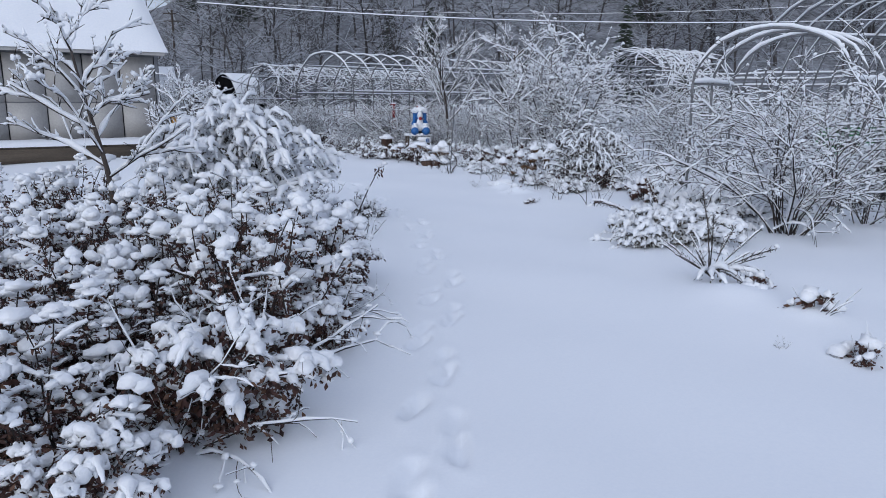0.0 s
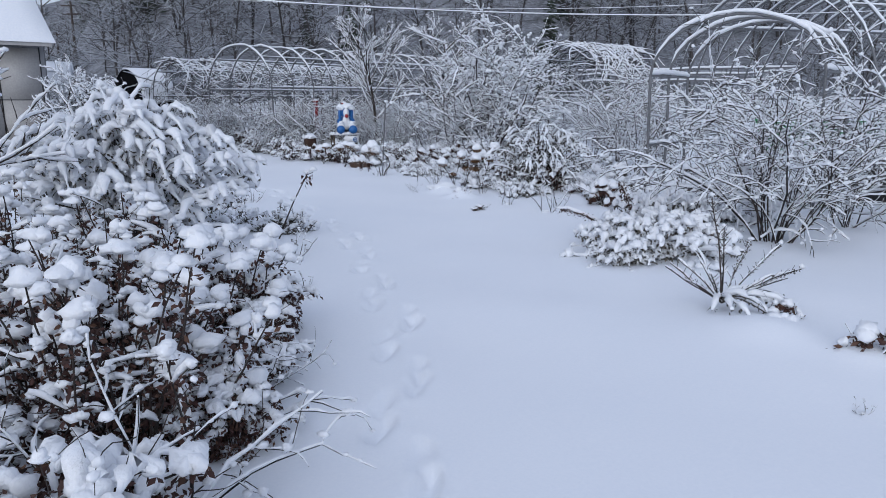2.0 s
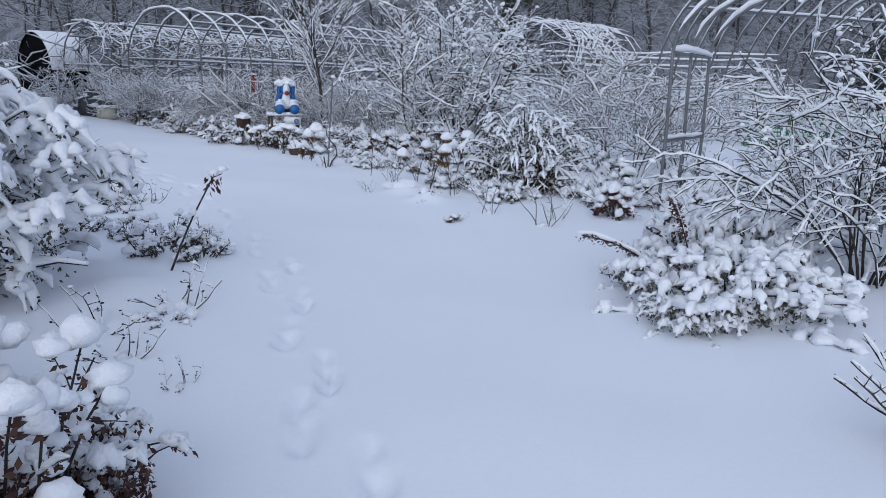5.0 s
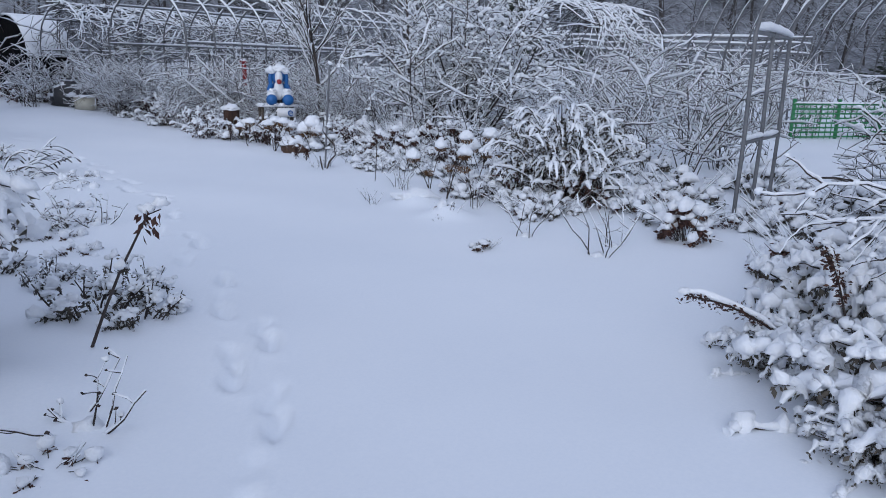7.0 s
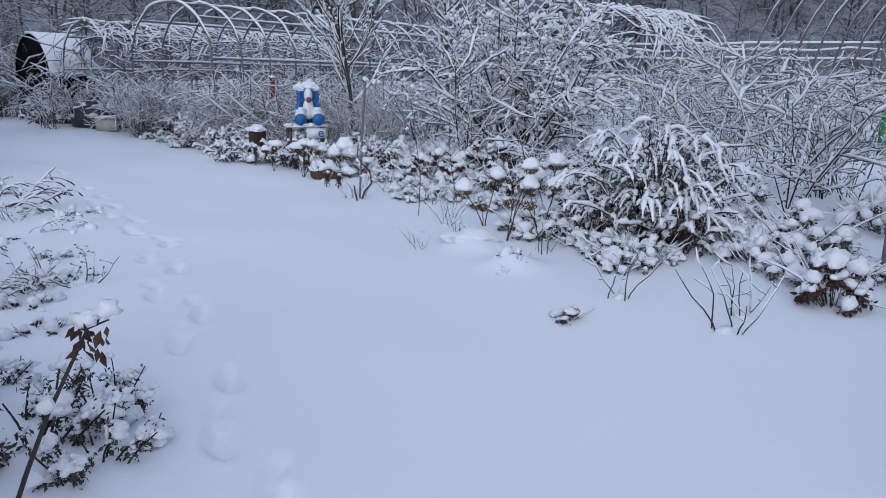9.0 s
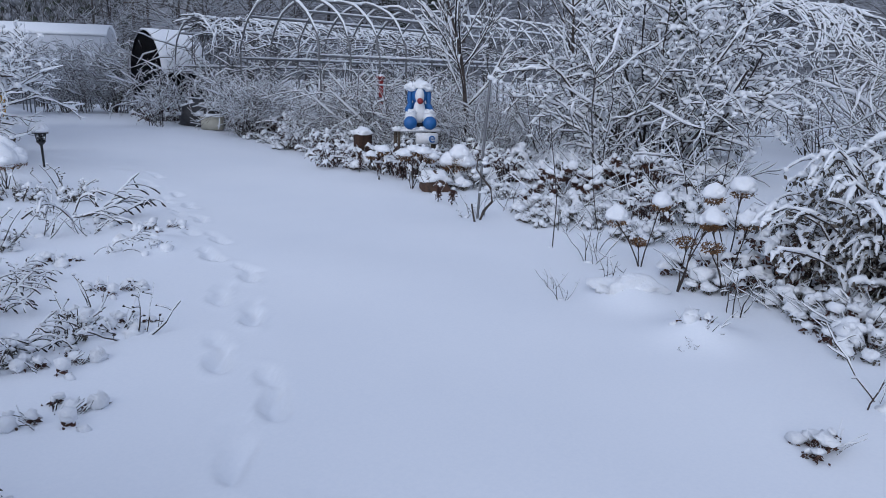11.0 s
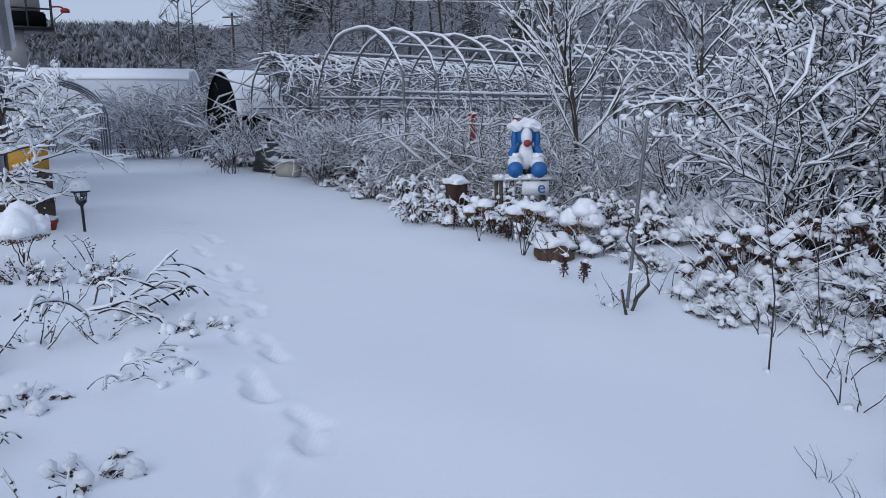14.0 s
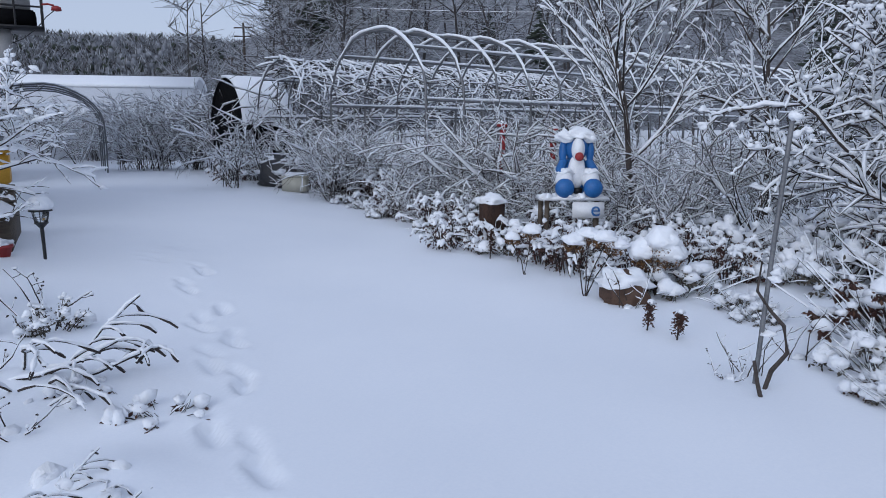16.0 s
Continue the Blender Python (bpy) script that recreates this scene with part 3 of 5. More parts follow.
# ---- far woods ----
def far_tree(seed, h, conifer=False):
    rng = np.random.RandomState(seed)
    me = Mesh()
    if conifer:
        me.tube(bend(rng, (0, 0, -0.5), (0, 0, 1), h, 3, 0.01, 0), (0.16, 0.12, 0.08, 0.02), 5, 1.0, 0)
        for k in range(150):
            f = rng.uniform(0.06, 1.0)
            a = rng.uniform(0, 6.283)
            L = (1.06 - f) * h * 0.27 * rng.uniform(0.55, 1.2)
            for u in np.linspace(0.25, 1.0, 4):
                p = np.array((np.cos(a) * L * u, np.sin(a) * L * u, f * h - 0.5 - 0.3 * L * u * u))
                r = (0.12 + 0.05 * L) * rng.uniform(0.7, 1.2)
                me.lump(p, (r * 2.0, r * 1.1, r * 0.6), 12 + rng.randint(6), 2, a)
                if rng.rand() < 0.42:
                    me.lump(p + (0, 0, r * 0.45), (r * 1.5, r * 0.8, r * 0.3), 12 + rng.randint(6), 1, a)
        return me
    trunk = bend(rng, (0, 0, -0.5), (rng.normal(0, 0.05), rng.normal(0, 0.05), 1), h * 0.85, 4, 0.06, 0)
    me.tube(trunk, np.linspace(0.13, 0.035, 5) * rng.uniform(0.7, 1.2), 4, 1.0, 0)
    for k in range(15):
        f = rng.uniform(0.2, 1.0)
        i = min(int(f * 4), 3)
        p = trunk[i] + (trunk[i + 1] - trunk[i]) * (f * 4 - i)
        a = rng.uniform(0, 6.283)
        L = h * rng.uniform(0.16, 0.38) * (1.2 - 0.5 * f)
        b = bend(rng, p, (np.cos(a), np.sin(a), rng.uniform(0.3, 1.2)), L, 3, 0.14, 0.0)
        me.tube(b, np.linspace(0.04, 0.018, 4), 3, 1.0, 1 if rng.rand() < 0.4 else 0)
        for _ in range(11):
            q = b[rng.randint(1, 4)]
            d = unit(np.array((rng.normal(), rng.normal(), rng.uniform(-0.2, 1.0)))) * L * rng.uniform(0.25, 0.75)
            me.tube(np.array([q, q + d]), (0.024, 0.012), 3, 1.0, 1 if rng.rand() < 0.68 else 0)
    return me


def woods(name, label, rows, kinds):
    """rows: x, y, size, kind, turn. One joined mesh of a wood that nobody could count."""
    proto = [list(k.pieces()) for k in kinds]
    me = Mesh()
    bulk = {}
    for x, y, s, k, a in rows:
        bulk.setdefault(k, []).append((x, y, ground_z(x, y), s, a))
    for k, rows2 in bulk.items():
        q = np.array(rows2)
        c, d = np.cos(q[:, 4])[:, None], np.sin(q[:, 4])[:, None]
        for v, f, mat in proto[k]:
            w = v[None] * q[:, 3][:, None, None]
            w = np.stack([w[..., 0] * c - w[..., 1] * d, w[..., 0] * d + w[..., 1] * c, w[..., 2]], -1) + q[:, None, :3]
            g = np.asarray(f)[None] + (np.arange(len(q)) * len(v))[:, None, None]
            me.plain(w.reshape(-1, 3), g.reshape(-1, g.shape[-1]), mat)
    ob = part(name, me, [FARBARK, FROST, NEEDLE], None, label)
    return tagged(ob, label, "woodland", "", "stuff")


def plant_woods():
    rng = np.random.RandomState(21)
    kinds = [far_tree(60 + k, 10.5) for k in range(6)] + [far_tree(80, 12, True), far_tree(81, 9, True)]
    near, far = [], []
    for _ in range(4000):
        y = 46 + 74 * rng.rand() ** 1.3
        x = rng.uniform(-34, 76) * (y / 80)
        if x < -0.36 * (y - 12) - 6 + rng.normal(0, 2) or len(near) > 330:
            continue
        near.append((x, y, rng.uniform(0.55, 1.15) * (0.62 if y < 52 else 1), 6 + rng.randint(2) if rng.rand() < 0.05 else rng.randint(6), rng.uniform(0, 6.28)))
    near += [(-21.9, 78, 1.0, 6, 0.3), (-20.3, 80, 0.85, 7, 1.0), (-24.2, 79, 0.95, 2, 0), (-23.4, 82, 1.0, 4, 1), (-25.2, 84, 0.8, 3, 2)]
    hills = Mesh()
    for _ in range(21000):
        d, a = 165 + 150 * rng.rand() ** 0.8, rng.uniform(0.3, 1.25)
        x, y = -d * np.sin(a), d * np.cos(a)
        foot = np.array((x, y, ground_z(x, y)))
        if rng.rand() < 0.3:
            r = rng.uniform(0.4, 1.3)
            hills.lump(foot + (0, 0, r), (r, r, r * rng.uniform(0.9, 2.0)), 12 + rng.randint(6), 1 if rng.rand() < 0.3 else 0, rng.uniform(0, 6))
            continue
        for _ in range(3):
            tip = foot + (rng.normal(0, 1.3), rng.normal(0, 1.3), rng.uniform(1.0, 3.2))
            hills.tube(np.array([foot, tip]), (0.22, 0.08), 3, 1.0, 2 if rng.rand() < 0.2 else 3 if rng.rand() < 0.3 else 0)
    woods("hillside_woodland", "bare frosted woodland on a steep snowy hillside", near, kinds)
    ob = part("distant_woodland", hills, [HAZED_CROWN, NEEDLE, FARBARK, FROST], None)
    tagged(ob, "distant low hills covered in grey winter woods", "woodland", "", "stuff")
    mid = []
    for k in range(90):
        y = rng.uniform(48, 80)
        mid.append((-rng.uniform(0.36, 1.0 if k < 50 else 0.52) * y, y, rng.uniform(0.3, 0.55), rng.randint(6), rng.uniform(0, 6.28)))
    mid += [(-36, 54, 0.5, 6, 0), (-38, 55, 0.55, 7, 1), (-40, 56, 0.5, 6, 2)]
    woods("field_edge_thicket", "frosted thicket of bushes along a field edge", mid, kinds)


plant_woods()


# ---- hoop tunnels ----
def hoop_points(w, h, leg, n=18):
    r = w / 2
    a = np.linspace(np.pi, 0, n)
    arc = np.stack([np.cos(a) * r, np.zeros(n), leg + np.sin(a) * (h - leg)], -1)
    return np.concatenate([[(-r, 0, -0.2), (-r, 0, leg * 0.55)], arc, [(r, 0, leg * 0.55), (r, 0, -0.2)]])


def hoop_tunnel(name, label, at, w, h, leg, length, gap, purlins=(0.0, 0.5, -0.5, 1.0, -1.0), pipe=0.02, s=0.03, seed=1, skew=0.0, purlin_n=9):
    """Bare tubular hoops on a line, tied by purlins, with snow on top. Runs along its own +y."""
    rng = np.random.RandomState(seed)
    ob = thing(name, label, "greenhouse frame", "", at)
    base = hoop_points(w, h, leg)
    n = int(length / gap) + 1
    for k in range(n):
        pts = base + (0, k * gap, 0) + rng.normal(0, 0.008, base.shape)
        pts[:, 1] += skew * base[:, 2]
        rib, snow = Mesh(), Mesh()
        rib.tube(pts, np.full(len(pts), pipe), 6)
        snow_on(rng, snow, pts[2:-2], pipe, s, 6, even=True)
        rib_ob = part("hoop", rib, PIPE, ob)
        part("snow", snow, SNOW, rib_ob)
    for u in purlins:
        a = np.pi / 2 * (1 - u)
        x, z = np.cos(a) * w / 2, leg + np.sin(a) * (h - leg)
        pts = np.array([(x, y, z - pipe) for y in np.linspace(0, (n - 1) * gap, purlin_n)]) + rng.normal(0, 0.01, (purlin_n, 3))
        pts[:, 1] += skew * z
        rail, snow = Mesh(), Mesh()
        rail.tube(pts, np.full(purlin_n, pipe * 0.85), 6)
        snow_on(rng, snow, pts, pipe, s * 0.9, 6, even=True)
        r_ob = part("purlin", rail, PIPE, ob)
        part("snow", snow, SNOW, r_ob)
    return ob


def tunnel_at(x, y, turn):
    return pose(x, y, ground_z(x, y) - 0.03, 0, 0, turn)


def climbing_vine(name, label, at, w, h, leg, length, n, seed, s=0.02):
    """Tangled bare vines over a hoop frame that runs along +y."""
    rng = np.random.RandomState(seed)
    wood, snow = Mesh(), Mesh()
    for _ in range(n):
        t, y = rng.uniform(-0.25, np.pi + 0.25), rng.uniform(0, length)
        d = rng.normal(0, 1, 2)
        d /= np.hypot(*d)
        pts = []
        for k in range(6):
            c = np.clip(t, 0, np.pi)
            drop = max(0.0, -t, t - np.pi) * 1.4
            pts.append((np.cos(c) * (w / 2 + 0.03), y, max(0.02, leg + np.sin(c) * (h - leg + 0.03) - drop) + rng.normal(0, 0.04)))
            d = d + rng.normal(0, 0.5, 2)
            t += d[0] * 0.11
            y += d[1] * 0.16
        pts = np.array(pts)
        wood.tube(pts, np.linspace(0.011, 0.005, 6), 3)
        snow_on(rng, snow, pts, 0.008, s, 4, 0, 0.85)
    ob = thing(name, label, "vine", "", at)
    part("stem_growth", wood, TWIG, ob)
    part("snow", snow, SNOW, ob)


def spray(name, label, seed, at, n, length, s=0.012, head=True):
    """Long thin branches that lean one way, with seed tails that droop at their ends. Leans along +x."""
    rng = np.random.RandomState(seed)
    wood, snow = Mesh(), Mesh()
    for k in range(n):
        a = rng.normal(0, 0.55)
        pts = bend(rng, (rng.normal(0, 0.12), rng.normal(0, 0.12), -0.04), (np.cos(a), np.sin(a), rng.uniform(0.15, 1.1)), length * rng.uniform(0.5, 1.05), 8, 0.11, 0.05)
        pts[:, 2] = np.maximum(pts[:, 2], 0.01 * np.arange(9))
        wood.tube(pts, np.linspace(0.0065, 0.0035, 9), 4)
        snow_on(rng, snow, pts, 0.005, s, 6)
        chain(rng, snow, pts, s * 1.3, 2, 24)
        for _ in range(5):
            i = rng.randint(3, 8)
            b = a + rng.normal(0, 0.9)
            tw = bend(rng, pts[i], (np.cos(b), np.sin(b), rng.uniform(0.2, 0.9)), length * rng.uniform(0.15, 0.4), 6, 0.1, 0.22)
            wood.tube(tw, np.linspace(0.004, 0.0025, 7), 3)
            snow_on(rng, snow, tw, 0.003, s * 0.9, 4)
            if head:
                wood.tube(tw[4:], (0.006, 0.011, 0.008), 5)
    ob = thing(name, label, "plant", "", at)
    part("stem_growth", wood, TWIG, ob)
    part("snow", snow, SNOW, ob)
    return ob


hoop_tunnel("hoop_tunnel", "bare galvanised tunnel frame with snow on every hoop", tunnel_at(-4.28, 26.16, -45.5), 3.5, 3.32, 1.95, 17, 0.85, seed=3, pipe=0.024, s=0.036)
hoop_tunnel("vine_tunnel", "low hoop tunnel frame overgrown with snowy vines", tunnel_at(-7.0, 28.4, -45), 2.6, 2.75, 1.5, 9, 0.8, seed=4, pipe=0.02, s=0.035)
hoop_tunnel("large_hoop_tunnel", "tall bare greenhouse frame with many snowy hoops", tunnel_at(10.3, 19.8, -80), 7.5, 4.35, 1.4, 18, 0.62, seed=5, pipe=0.03, s=0.045)
hoop_tunnel("garden_hoop", "collapsed hoop frame covered with snow-laden vines", tunnel_at(6.6, 25.2, -60), 3.2, 3.2, 1.7, 3, 0.75, seed=6)


climbing_vine("climbing_vine", "tangled snowy vine over the low hoop tunnel", tunnel_at(-7.0, 28.4, -45), 2.6, 2.75, 1.5, 8.8, 760, 51, 0.023)
climbing_vine("wall_vine", "bare vine climbing the side of the large hoop tunnel", tunnel_at(-4.28, 26.16, -45.5), 3.5, 2.4, 1.95, 15, 150, 52, 0.014)
climbing_vine("hoop_vine", "thick snowy vine over the collapsed hoop frame", tunnel_at(6.6, 25.2, -60), 3.2, 3.2, 1.7, 2.6, 330, 53, 0.024)


# ---- shrubs of the long bed on the lane's inner side ----
def left_bed():
    asters = [perennial("aster_clump", "dried brown aster clump with lumps of snow on its heads", 100 + k, 0.92 + 0.05 * k, 0.48, 52, stand(x, y), cap=0.05, leaves=52, group="asters in the bed")
              for k, (x, y) in enumerate([(-1.25, 5.75), (-1.5, 4.9), (-1.15, 4.35), (-2.2, 5.4)])]
    spots = [(-2.3, 4.3), (-1.75, 3.7), (-2.6, 3.5), (-3.1, 4.9), (-3.3, 5.9), (-1.9, 6.5), (-2.8, 6.6), (-3.9, 4.2), (-4.1, 5.3), (-3.4, 3.4), (-4.4, 6.4), (-5.0, 5.0), (-1.75, 2.8), (-2.4, 2.7), (-3.8, 7.6), (-5.2, 7.2), (-4.6, 8.6), (-6.0, 8.8), (-6.2, 6.4)]
    for k, (x, y) in enumerate(spots):
        put(asters[k % 4], x, y, 77 * k, 0.95 + 0.12 * ((k * 7) % 3 - 1), (1.0 if y > 5.8 else 0.86 if y > 4 else 0.72))
    w = weeping("drooping_shrub", "low arching shrub bent over by thick snow", 120, 0.55, 0.6, 30, stand(-1.1, 3.3), 0.034, hang=0.2, leaves=2600, kids=5, mat=DRY, pillow=True)
    put(w, -0.98, 5.35, 140, 0.85, 0.75)
    put(w, -1.35, 2.35, 60, 0.7)
    put(w, -0.85, 4.5, 250, 0.6)
    put(w, -1.0, 4.95, 20, 0.7, 0.6)
    put(w, -0.95, 6.1, 300, 0.75, 0.8)
    long = vase_shrub("arched_rose", "long bare rose stems arching out from under the snow", 126, 0.9, 1.6, 9, dict(wob=0.17, sink=0.07, snow=0.011, fine=0.0028, depth=1, kids=7, fork=0.9, short=0.4, hold=0.7, seg=7, tips=0.2, stem=0.006, lift=0.0, clump=0.02), stand(-1.0, 3.75), category="shrub")
    put(long, -0.85, 5.0, 130, 0.7)
    put(long, -1.2, 3.0, 220, 0.9)
    sticks = sprigs("tall_stalk", "tall thin dry stalk standing above the asters", 127, 1.3, 0.02, 1, stand(-1.72, 5.5), 0.006, "plant", "", 0.05)
    put(sticks, -3.0, 6.2, 90, 0.85)
    weeping("snow_dome_shrub", "large rounded shrub with hanging shoots thick with snow", 121, 1.62, 1.2, 120, stand(-2.5, 8.8), 0.046, hang=0.3, leaves=2600, kids=8, pillow=True)
    fruit_tree("young_fruit_tree", "young bare fruit tree with snow on its forks", 122, 2.9, stand(-3.35, 7.2), 0.034, 12, dict(snow=0.026, kids=4, fine=0.006, clump=0.026, wob=0.1), 0.38, 0.34, (0.5, 1.3))


left_bed()


# ---- right side of the lane ----
def flower_spike(foot, tip, seed):
    """A bent stalk with a ragged dry flower spike along its end."""
    rng = np.random.RandomState(seed)
    foot, tip = np.array(foot), np.array(tip)
    ob = thing("withered_flower_spike", "withered brown flower spike with snow along its upper side", "plant", "withered spikes")
    u = np.linspace(0, 1, 8)[:, None]
    pts = foot + (tip - foot) * u + np.array((0, 0, 0.05)) * np.sin(np.pi * u)
    wood, dry, snow = Mesh(), Mesh(), Mesh()
    wood.tube(pts, np.linspace(0.007, 0.004, 8), 5)
    for _ in range(260):
        f = rng.uniform(0.25, 1.0)
        leaf_at(rng, dry, foot + (tip - foot) * f + np.array((0, 0, 0.05)) * np.sin(np.pi * f) + rng.normal(0, 0.016, 3), 0.028, 0, 0.3)
    snow_on(rng, snow, pts[1:], 0.014, 0.02, 7)
    tuft(rng, snow, pts[-1] + (0, 0, 0.02), 0.028)
    part("stalk", wood, TWIG, ob)
    part("foliage", dry, DRY, ob, "crumpled dry florets")
    part("snow", snow, SNOW, ob)


def butterfly_bush(x, y):
    """Twigs that fan out from one foot, some ending in stiff dark spikes, the lowest bent down under snow."""
    rng = np.random.RandomState(144)
    ob = thing("butterfly_bush", "small bush of radiating twigs with dried flower spikes", "shrub", "", stand(x, y))
    wood, dry, snow = Mesh(), Mesh(), Mesh()
    rays = [(100, 84, 0.78, 1), (30, 62, 0.5, 1), (10, 40, 0.62, 1), (-12, 36, 0.6, 1), (60, 72, 0.55, 1), (170, 38, 0.5, 0), (188, 32, 0.55, 0), (205, 30, 0.5, 0), (150, 50, 0.45, 0), (225, 40, 0.45, 0), (130, 60, 0.4, 0), (320, 40, 0.4, 0), (345, 26, 0.5, 0), (90, 40, 0.5, 0)]
    for turn, rise, length, spike in rays:
        a, b = np.radians(turn), np.radians(rise)
        pts = bend(rng, (0, 0, 0.04), (np.cos(a) * np.cos(b), np.sin(a) * np.cos(b), np.sin(b)), length, 8, 0.04, 0.0 if spike else 0.01)
        wood.tube(pts, np.linspace(0.007, 0.0032, 9), 5)
        snow_on(rng, snow, pts, 0.005, 0.009, 6)
        for k in range(2, 8):
            for sgn in (-1, 1):
                d = np.array((-np.sin(a) * sgn, np.cos(a) * sgn, 0.7))
                tw = bend(rng, pts[k], d + (pts[-1] - pts[0]), length * rng.uniform(0.05, 0.16), 3, 0.1, 0)
                wood.tube(tw, (0.003, 0.0025, 0.002, 0.0015), 3)
        if spike:
            for f in np.linspace(0.5, 1.0, 16):
                i = min(int(f * 8), 7)
                p = pts[i] + (pts[i + 1] - pts[i]) * (f * 8 - i)
                for _ in range(7):
                    leaf_at(rng, dry, p + rng.normal(0, 0.007, 3), 0.02, 0, 0.0)
            tuft(rng, snow, pts[-1] + (0, 0, 0.015), 0.022)
    for turn, length in ((250, 0.36), (262, 0.42), (285, 0.33), (305, 0.38), (325, 0.5), (345, 0.42), (10, 0.5), (230, 0.3)):
        a = np.radians(turn)
        pts = bend(rng, (0, 0, 0.08), (np.cos(a), np.sin(a), 0.42), length, 7, 0.05, 0.13)
        pts[:, 2] = np.maximum(pts[:, 2], 0.02)
        wood.tube(pts, np.linspace(0.005, 0.003, 8), 4)
        snow_on(rng, snow, pts, 0.004, 0.021, 8)
        for _ in range(22):
            leaf_at(rng, dry, pts[rng.randint(2, 8)] + rng.normal(0, 0.012, 3), 0.03, 0, 1.2)
    part("stem_growth", wood, TWIG, ob)
    part("foliage", dry, DULL, ob, "dark dried spikes and leaves")
    part("snow", snow, SNOW, ob, "snow bending the lowest shoots down")


def right_bed():
    big = dict(wob=0.14, sink=0.018, snow=0.0125, fine=0.0048, depth=2, kids=7, fork=0.8, short=0.4, hold=0.85, seg=7, tips=0.25, stem=0.011, lift=0.0, clump=0.02)
    vase_shrub("arching_shrub", "tall arching shrub with snow along its bare twigs", 140, 2.05, 0.8, 24, big, stand(4.25, 8.65))
    centre = dict(wob=0.09, sink=0.01, snow=0.027, fine=0.0072, depth=2, kids=10, fork=0.85, short=0.36, hold=0.7, seg=7, tips=0.3, stem=0.023, lift=-0.02, clump=0.036, sides=4)
    vase_shrub("many_stemmed_shrub", "large many-stemmed bare shrub loaded with snow", 141, 3.0, 0.95, 22, centre, stand(3.0, 19.4))
    low = weeping("spreading_shrub", "low spreading shrub buried under thick snow", 142, 0.5, 0.85, 64, stand(2.68, 8.0, 0, -0.08), 0.04, hang=0.24, leaves=1500, kids=6, pillow=True)
    put(low, 3.15, 9.1, 160, 0.85, 1.15, -0.08)
    put(low, 2.45, 8.7, 10, 0.5, 0.6, -0.06)
    put(low, 3.75, 9.7, 200, 0.7, 0.8, -0.08)
    put(low, 2.2, 7.75, 90, 0.45, 0.5, -0.06)
    flower_spike((2.45, 8.72, 0.12), (1.91, 8.9, 0.35), 61)
    flower_spike((2.62, 8.55, 0.25), (2.46, 8.6, 0.68), 62)
    weeping("bowed_shrub", "shrub with bowed stems and drooping snowy leaves", 143, 1.12, 0.95, 62, stand(2.78, 13.2), 0.024, hang=0.36, leaves=2600, kids=7)
    spray("leaning_branches", "long leaning branches thick with snow", 149, stand(5.2, 9.6, 172), 8, 1.7, 0.022, False)
    butterfly_bush(2.37, 6.15)
    c = cushion("low_plant", "small evergreen plant capped with snow", 145, 0.22, 0.19, 10, stand(2.76, 5.08), 0.06, 8, leaves=320)
    put(c, 2.63, 4.2, 90, 0.8)
    put(c, 2.66, 5.85, 200, 0.7)
    put(c, 1.33, 12.7, 10, 0.8)
    put(c, 1.42, 11.35, 70, 0.6, 0.45)
    shade = cushion("dark_shrub", "dense dark-leaved low shrub under uneven snow", 158, 0.55, 0.55, 60, stand(1.25, 17.1), 0.055, 30, leaves=2600)
    put(shade, 2.1, 17.6, 80, 1.1)
    put(shade, 3.3, 14.9, 140, 1.0)
    dark = cushion("brown_clump", "dark brown withered clump under a cap of snow", 146, 0.42, 0.22, 26, stand(3.24, 11.3), 0.06, 10, leaves=1100)
    put(dark, 3.4, 10.2, 50, 0.8)
    tw = sprigs("bare_sapling", "bare curved sapling stems in the snow", 147, 0.6, 0.12, 5, stand(2.3, 11.0), 0.008, lean=0.4, buds=False)
    for x, y, a, s in ((2.55, 11.25, 60, 0.9), (1.91, 11.72, 140, 0.9), (0.63, 13.4, 20, 0.4), (0.2, 16.6, 200, 0.7), (1.75, 13.1, 90, 0.8), (0.6, 13.7, 0, 0.35), (1.0, 15.7, 0, 0.7), (-0.35, 18.1, 45, 0.8)):
        put(tw, x, y, a, s)
    bed = [cushion("bed_plant", "low garden plants buried in soft snow", 150 + k, 0.3 + 0.06 * k, 0.42, 30, stand(x, y), 0.07, 22, DULL if k else DRY, leaves=620) for k, (x, y) in enumerate([(1.9, 13.9), (0.2, 18.7), (-1.4, 20.6)])]
    rng = np.random.RandomState(8)
    edge = [(2.1, 12.2), (1.5, 14.0), (1.05, 15.8), (0.55, 17.4), (-0.35, 18.9), (-1.3, 20.4), (-2.3, 21.6), (-3.4, 23.2), (-4.6, 24.6), (-5.2, 25.4)]
    for k in range(104):
        f = rng.uniform(0, len(edge) - 1.01)
        i = int(f)
        x = edge[i][0] + (edge[i + 1][0] - edge[i][0]) * (f - i)
        y = edge[i][1] + (edge[i + 1][1] - edge[i][1]) * (f - i)
        o = rng.rand() ** 1.7 * (3.2 if y < 17 else 4.2)
        put(bed[k % 3], x + 0.15 + o * 0.85, y + 0.1 + o * 0.5, rng.uniform(0, 360), rng.uniform(0.5, 1.0) * (0.75 + 0.22 * o))
    for k in range(26):
        put(bed[k % 3], rng.uniform(3.3, 7.0), rng.uniform(9.8, 14.2), rng.uniform(0, 360), rng.uniform(0.5, 1.1))
    heap = weeping("bowed_plants", "bowed stems of a garden plant under lumps of snow", 148, 0.5, 0.45, 17, stand(-0.75, 19.6), 0.03, hang=0.26, leaves=420, kids=3, category="plant", mat=DRY)
